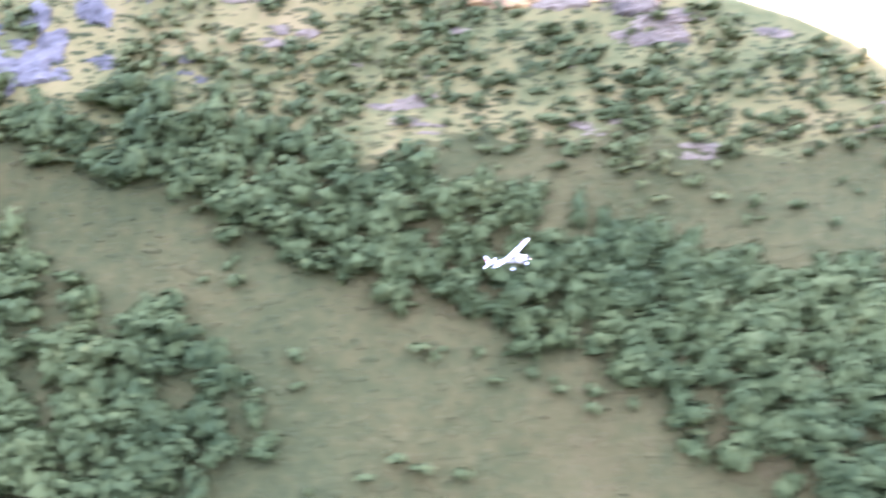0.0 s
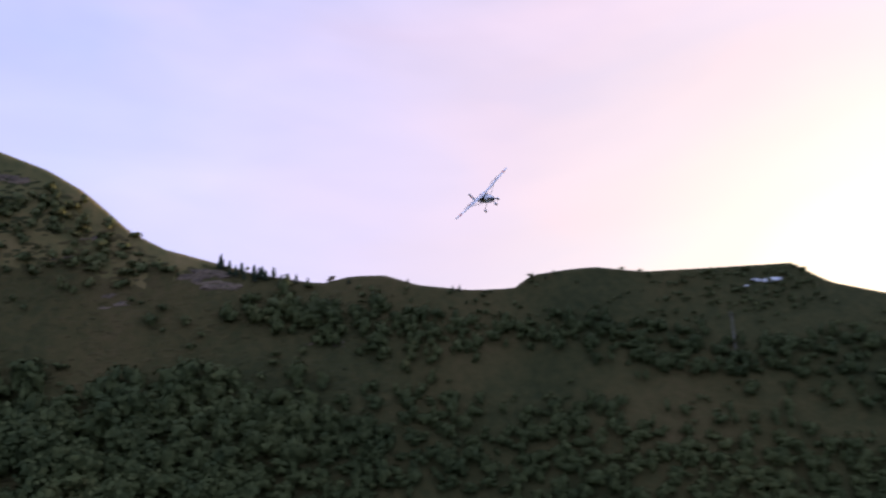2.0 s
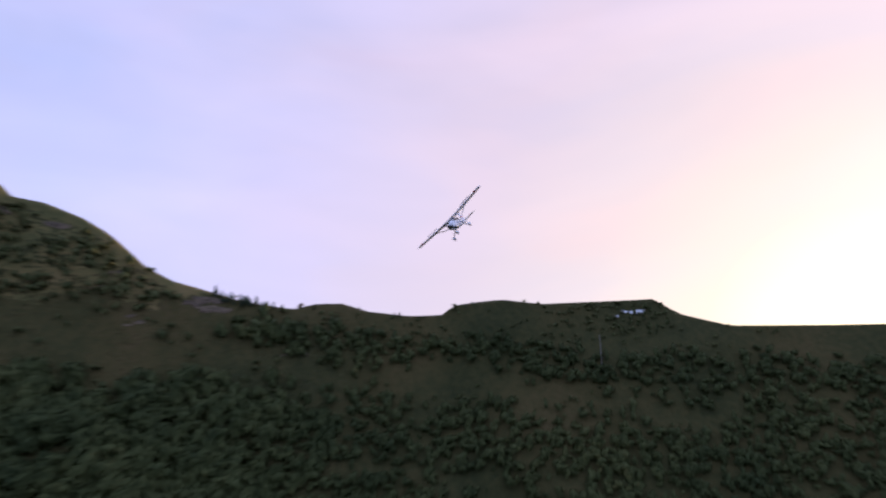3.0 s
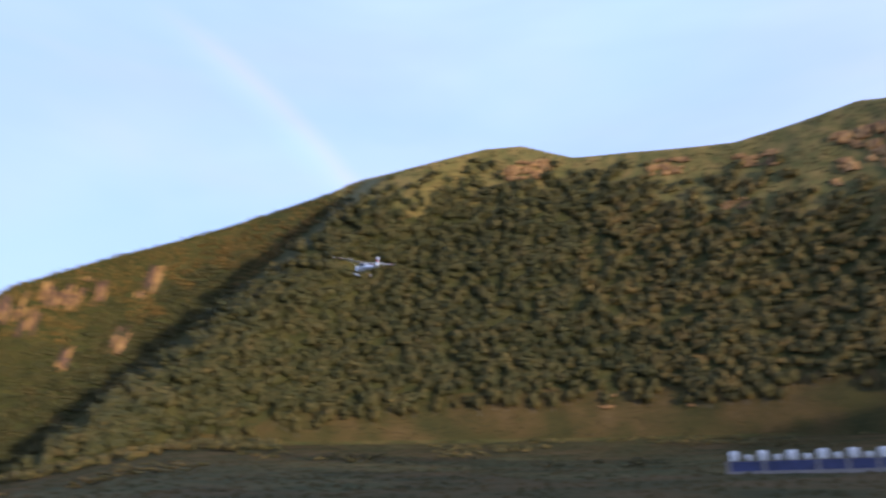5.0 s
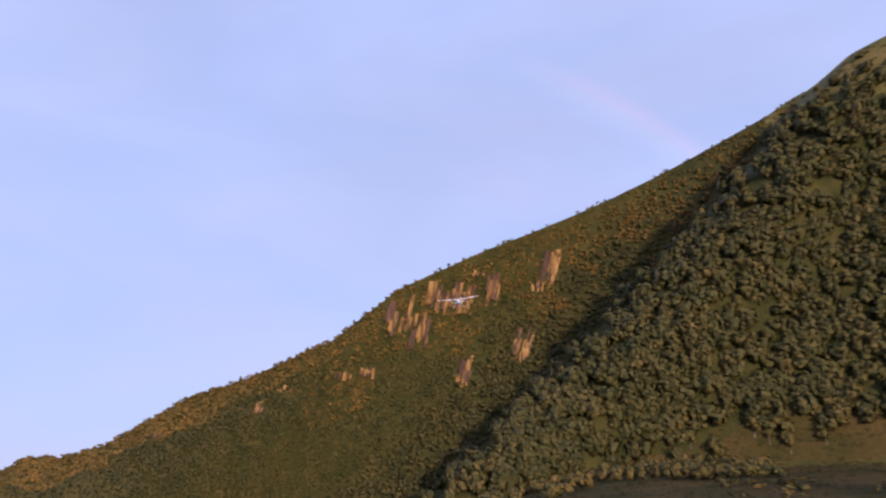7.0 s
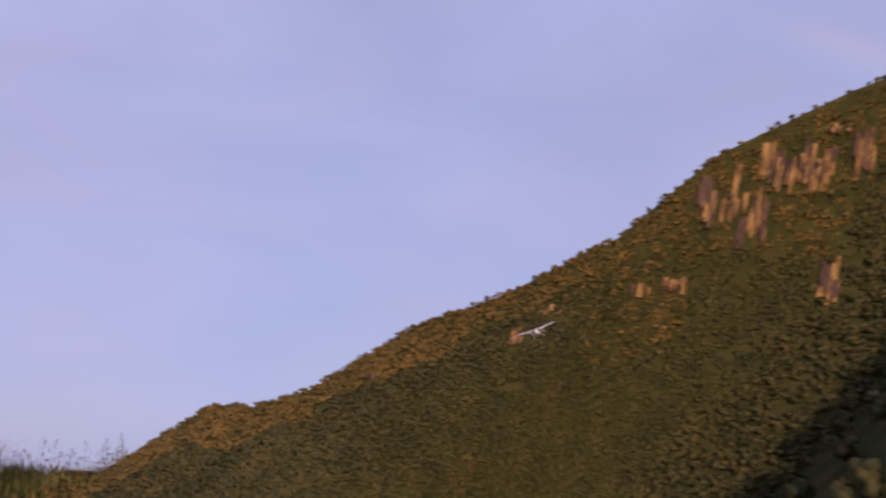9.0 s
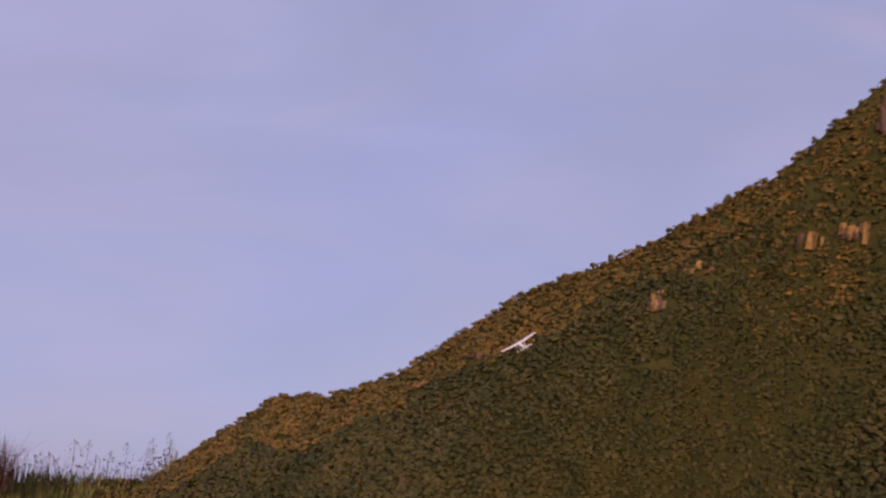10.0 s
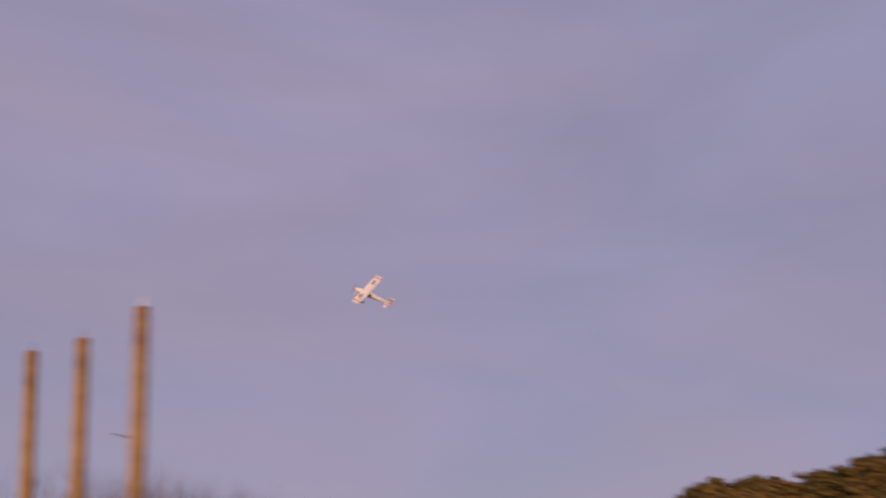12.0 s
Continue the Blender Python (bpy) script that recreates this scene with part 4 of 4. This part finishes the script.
fp = floor_scatter(rng, -36, 60, 0.12, 1.0, 11000, lambda a, u: np.ones_like(a))
tussocks("meadow_grass", "rough tussocky meadow grass on the valley floor", fp, 0.55, rng, M_HEATH)


# ---- the blue stand with white sacks, and the marker post beside it ----
def build_stand():
    a, b = Vector((-7.46, 72.0, 0)), Vector((5.5, 74.0, 0))
    a.z = float(GROUND_A)
    b.z = float(GROUND_B)
    along = (b - a).normalized()
    length = (b - a).length
    m = Matrix.Translation(a) @ along.to_track_quat("X", "Z").to_matrix().to_4x4()
    root = new("blue_stand")
    root.matrix_basis = m
    tagged(root, "long low blue-panelled stand with grey uprights", "stand")
    part("base_board", box_bm(length / 2, 0, 0.0, length + 0.4, 1.1, 0.36, 0.02), M_GREY, root, "weathered grey base board")
    posts = [0.0, 0.22, 0.545, 0.72, 0.9, 1.0]
    for u in posts:
        part("upright", box_bm(u * length, -0.5, 0.55, 0.32, 0.12, 1.0, 0.02), M_GREY, root, "grey wooden upright")
    for u0, u1 in zip(posts, posts[1:]):
        part("blue_panel", box_bm((u0 + u1) / 2 * length, -0.46, 0.56, (u1 - u0) * length - 0.32, 0.06, 0.84, 0.01), M_BLUE, root, "dull blue board")
    part("shelf", box_bm(length / 2, 0, 1.02, length + 0.1, 0.95, 0.06, 0.01), M_GREY, root)
    for k in range(11):
        big = k % 2 == 0
        w, h = (0.74, 0.84) if big else (0.46, 0.5)
        x = 0.55 + k * (length - 1.0) / 10.2
        sack = box_bm(0, 0, h / 2, w, 0.8, h, 0.10)
        for v in sack.verts:
            v.co.x += 0.03 * math.sin(9 * v.co.z + k)
            v.co.z += 0.02 * math.sin(7 * v.co.x + 2 * k)
        ob = part("white_sack", sack, M_SACK, None, "", True)
        ob.matrix_basis = m @ Matrix.Translation((x, -0.05, 1.045)) @ Matrix.Rotation(0.1 * math.sin(3.1 * k), 4, "Z")
        tagged(ob, ("large" if big else "small") + " white filled sack standing on the blue stand", "sack", "sacks on the stand")


GROUND_A, GROUND_B = -0.22, -0.02
build_stand()


def marker(name, label, p, h, r, lean=0.0, mat=None):
    root = new(name)
    root.matrix_basis = Matrix.Translation(p) @ Matrix.Rotation(lean, 4, "Y")
    tagged(root, label, "post")
    part("shaft", rod_bm((0, 0, -0.5), (0, 0, h), r, r * 0.9, 10), mat or M_GREY, root)
    part("cap", rod_bm((0, 0, h), (0, 0, h + r * 0.25), r * 0.9, r * 0.5, 10), mat or M_GREY, root)
    return root


marker("marker_post", "grey weathered marker post leaning in the meadow", (15.98, 88.2, 1.13), 3.4, 0.26, -0.06)
mp_ = on_slope(-61.4, 9.7)
marker("thin_mast", "thin pale mast rising from the dark trees", [float(c) for c in mp_], 1.5, 0.022, 0.0, M_GREY)


# ---- the bank beside the field: posts, grass and red-brown bush ----
def bank_post(p, h, r, k, lean):
    root = new("round_post")
    root.matrix_basis = Matrix.Translation(p) @ Matrix.Rotation(lean, 4, "X")
    tagged(root, "tall round yellow-brown wooden post with wire ends", "post", "round wooden posts on the bank")
    bm = bmesh.new()
    rings = []
    for j in range(14):
        z = -2.5 + (h + 2.5) * j / 13
        rr = r * (1.03 - 0.06 * j / 13) * (1 + 0.012 * math.sin(2.7 * j + k))
        rings.append([bm.verts.new((rr * math.cos(a), rr * math.sin(a), z)) for a in [2 * math.pi * i / 18 for i in range(18)]])
    for r0, r1 in zip(rings, rings[1:]):
        for i in range(18):
            bm.faces.new((r0[i], r0[(i + 1) % 18], r1[(i + 1) % 18], r1[i]))
    bm.faces.new(rings[-1])
    bm.faces.new(rings[0][::-1])
    bmesh.ops.bevel(bm, geom=[e for e in bm.edges if all(v in rings[-1] for v in e.verts)], offset=r * 0.12, segments=2, affect="EDGES", profile=0.5)
    part("shaft", bm, M_POST, root, "", True)
    for dx in (-0.12, 0.1):
        part("wire_end", rod_bm((dx * r * 4, 0, h - 0.05), (dx * r * 4 - 0.06 * k, 0.02, h + 0.36), 0.014, 0.010, 6), M_WIRE, root, "bent grey wire end")
    for z in (h * 0.82, h * 0.45):
        part("knot", rod_bm((-r * 0.55, -r * 0.75, z), (-r * 0.6, -r * 0.84, z + 0.02), r * 0.3, r * 0.22, 8), M_GREY, root, "dark knot in the wood")


POSTS = [((-170.0, 30.15), 10.5, 0.20), ((-172.3, 27.6), 10.3, 0.20), ((-174.4, 25.0), 10.5, 0.20)]
for k, ((x_, y_), top_, r_) in enumerate(POSTS):
    lean_ = (0.177, 0.206, 0.232)[k]
    bank_post((x_, y_ + math.tan(lean_) * (top_ - 4.2), 4.2), (top_ - 4.2) / math.cos(lean_), r_, k, lean_)
part("staple", rod_bm((-169.95, 30.65, 6.9), (-169.9, 30.2, 7.0), 0.02), M_WIRE, None).name = "nail"
tagged(bpy.data.objects["nail"], "bent nail sticking out of a round post", "nail")


def blades(name, label, pts, hts, rng, mat, width=0.035, lean=0.25):
    """Grass as one mesh: bent tapering three-part blades."""
    n = len(pts)
    ang, bend = rng.uniform(0, 6.283, n), rng.normal(scale=lean, size=n)
    bx, by = np.cos(ang) * bend * hts, np.sin(ang) * bend * hts
    a2 = rng.uniform(0, 3.14, n)
    wx, wy = np.cos(a2) * width, np.sin(a2) * width
    vs = []
    for u, wd in ((0.0, 1.0), (0.5, 0.8), (0.85, 0.45)):
        for sgn in (-1, 1):
            vs.append(np.stack([pts[:, 0] + bx * u * u + sgn * wx * wd, pts[:, 1] + by * u * u + sgn * wy * wd, pts[:, 2] - 0.1 + hts * u * (1 - 0.1 * u * bend ** 2)], -1))
    vs.append(np.stack([pts[:, 0] + bx, pts[:, 1] + by, pts[:, 2] + hts * (1 - 0.1 * bend ** 2)], -1))
    v = np.stack(vs, 1).reshape(-1, 3)
    f = np.array([(0, 1, 3), (0, 3, 2), (2, 3, 5), (2, 5, 4), (4, 5, 6)])
    faces = (f[None] + (np.arange(n) * 7)[:, None, None]).reshape(-1, 3)
    return tagged(new(name, mesh_np(name, v, faces, mat)), label, "grass", kind="stuff")


n_ = 24000
a_ = 77.0 + 15 * rng.uniform(0, 1, n_) ** 2.0
v_ = 1 - 0.7 * rng.uniform(0, 1, n_) ** 1.3
pts_ = on_slope(a_, foot_el(a_) + (ridge_el(a_) - foot_el(a_)) * v_)
ok_ = rng.uniform(0, 1, n_) < 0.08 + 0.92 * ease(77.3, 78.8, a_ + 0.4 * waves(pts_[:, 0] * 0.8, pts_[:, 1] * 0.8, 31))
pts_, a_ = pts_[ok_], a_[ok_]
blades("bank_grass", "tall green and straw-coloured grass covering the bank", pts_, rng.uniform(0.7, 2.3, len(pts_)) * (0.35 + 0.65 * ease(77.4, 80.6, a_)), rng, M_STRAW, 0.06)
n_ = 1300
a_ = 77.4 + 14 * rng.uniform(0, 1, n_) ** 2
pts_ = on_slope(a_, ridge_el(a_) - rng.uniform(0, 0.3, n_))
blades("tall_stems", "thin dry straw-coloured stems rising over the bank grass", pts_, rng.uniform(1.4, 5.0, n_) * (0.4 + 0.5 * ease(77.6, 80.5, a_)), rng, M_DRY, 0.03, 0.12)


def stalk(p, h, seed):
    """A flowering grass stalk: a bent stem with a loose head of seeds."""
    rng = np.random.RandomState(seed)
    root = new("grass_stalk")
    root.matrix_basis = Matrix.Translation([float(c) for c in p])
    tagged(root, "tall dry grass stalk with a loose brown seed head", "grass stalk", "flowering stalks on the bank")
    lx, ly = rng.uniform(-0.2, 0.2, 2) * h
    part("stem", rod_bm((0, 0, -0.2), (lx, ly, h), 0.028, 0.016, 5), M_SEED, root)
    bm = bmesh.new()
    for j in range(30):
        u = 0.72 + 0.3 * j / 30
        w = 0.75 * (1.05 - u) / 0.3
        c = Vector((lx * u + rng.uniform(-w, w), ly * u + rng.uniform(-w, w), h * u))
        bmesh.ops.create_icosphere(bm, subdivisions=1, radius=1, matrix=Matrix.Translation(c) @ Euler(rng.uniform(0, 3, 3)).to_matrix().to_4x4() @ Matrix.Diagonal((0.024, 0.024, 0.085, 1)))
    tagged(part("seed_head", bm, M_SEED, root), "loose brown seed head", kind="stuff")


for k in range(13):
    a_ = 77.5 + 0.1 * k + 0.004 * k * k + 0.08 * math.sin(5 * k)
    stalk(on_slope(a_, float(ridge_el(a_)) - 0.1), 2.3 + 2.2 * abs(math.sin(2.3 * k + 1)), 300 + k)
for k in range(7):
    a_ = 66.5 + 0.8 * k + 0.2 * math.sin(4 * k)
    p_ = on_slope(a_, -0.9) * np.array([0.93, 0.93, 1.0])
    stalk(p_, 2.0 + 0.7 * abs(math.sin(3.3 * k)), 340 + k)


# dark flower clusters on the rushes
n_ = 420
a_ = 77.6 + 4.5 * rng.uniform(0, 1, n_) ** 1.5
pts_ = on_slope(a_, ridge_el(a_) - rng.uniform(0, 0.35, n_))
vs_, fs_ = [], []
for k in range(n_):
    c_ = pts_[k] + np.array([0, 0, rng.uniform(0.8, 2.9)])
    for j in range(3):
        vs_.append(OCTA * np.array([0.045, 0.045, 0.075]) * rng.uniform(0.7, 1.4) + c_ + rng.normal(scale=0.05, size=3))
        fs_.append(OCTA_F + 6 * (3 * k + j))
tagged(new("rush_flowers", mesh_np("rush_flowers", np.concatenate(vs_), np.concatenate(fs_), M_SEED)), "small dark flower clusters among the rushes", "rushes", kind="stuff")


def twiggy_bush(rng, name, label, pts, size, mat):
    """A bush of fine bare twigs, as one mesh of thin blades fanned from each foot."""
    n = len(pts)
    rep = 240
    p = np.repeat(pts, rep, 0)
    p = p + rng.normal(scale=0.25 * size, size=p.shape) * np.array([1, 1, 0.15])
    return blades(name, label, p, rng.uniform(0.3, 1.0, n * rep) * size * 1.3, rng, mat, 0.03, 0.5)


a_ = np.array([79.75, 79.95, 80.15, 80.4, 80.7, 81.2])
tagged(twiggy_bush(rng, "red_brown_bush", "red-brown twiggy bush on the grassy bank", on_slope(a_, ridge_el(a_) - 0.12), 3.5, M_RUST), "", "bush")


def motions():
    walk(plane, [
        (0, pose(41.43, 60.73, 13.82, 27.8, -7.4, -77.0)),
        (0.5, pose(46.21, 54.68, 15.12, 33.6, -6.2, -83.0)),
        (1, pose(51.73, 51.61, 16.37, 41.2, 1.4, -104.8)),
        (1.5, pose(52.62, 44.47, 15.89, 43.4, 8.6, -115.1)),
        (2, pose(52.45, 38.12, 15.30, 46.4, 13.8, -128.4)),
        (2.5, pose(50.26, 33.44, 14.38, 45.7, 16.7, -145.2)),
        (2.7, pose(48.74, 32.06, 13.90, 44.4, 18.0, -151.3)),
        (2.9, pose(46.09, 30.77, 13.27, 40.3, 19.2, -159.0)),
        (3.1, pose(40.05, 27.64, 11.77, 34.4, 20.0, -168.3)),
        (3.3, pose(33.69, 24.68, 10.23, 26.5, 19.3, 179.9)),
        (3.5, pose(27.06, 21.84, 8.68, 17.6, 15.8, 166.9)),
        (3.7, pose(20.13, 19.02, 7.12, 10.2, 10.0, 156.4)),
        (3.9, pose(12.88, 16.11, 5.55, 5.5, 3.8, 150.8)),
        (4.1, pose(5.43, 13.04, 4.02, 3.0, -1.6, 150.2)),
        (4.3, pose(0.91, 11.74, 3.35, 1.7, -5.8, 153.4)),
        (4.5, pose(-2.15, 9.04, 3.55, 0.3, -7.0, 152.0)),
        (5, pose(-7.10, 10.83, 4.18, -0.6, -11.0, 146.6)),
        (5.5, pose(-15.58, 17.43, 5.22, -4.3, -13.7, 147.5)),
        (6, pose(-32.10, 29.23, 6.71, -4.8, -17.4, 148.9)),
        (6.5, pose(-47.75, 40.04, 8.09, -4.9, -15.0, 153.5)),
        (6.7, pose(-52.74, 44.67, 8.73, -6.0, -15.2, 153.9)),
        (8.3, pose(-97.01, 73.46, 8.87, -17.7, -10.4, 165.1)),
        (8.5, pose(-103.24, 73.02, 8.24, -19.2, -9.0, 166.3)),
        (9, pose(-118.29, 66.26, 7.43, -21.0, -13.6, 161.2)),
        (9.5, pose(-131.24, 62.69, 7.33, -24.2, -11.9, 165.7)),
        (10, pose(-141.89, 62.02, 7.38, -31.5, -16.7, -179.5)),
        (10.5, pose(-151.90, 59.87, 8.04, -37.9, -24.3, -157.3)),
        (11, pose(-157.98, 55.10, 8.85, -48.3, -29.4, -134.8)),
        (11.5, pose(-164.40, 48.81, 9.88, -55.0, -26.5, -108.4)),
        (12, pose(-167.93, 36.58, 10.30, -56.4, -23.9, -90.8)),
    ])


motions()
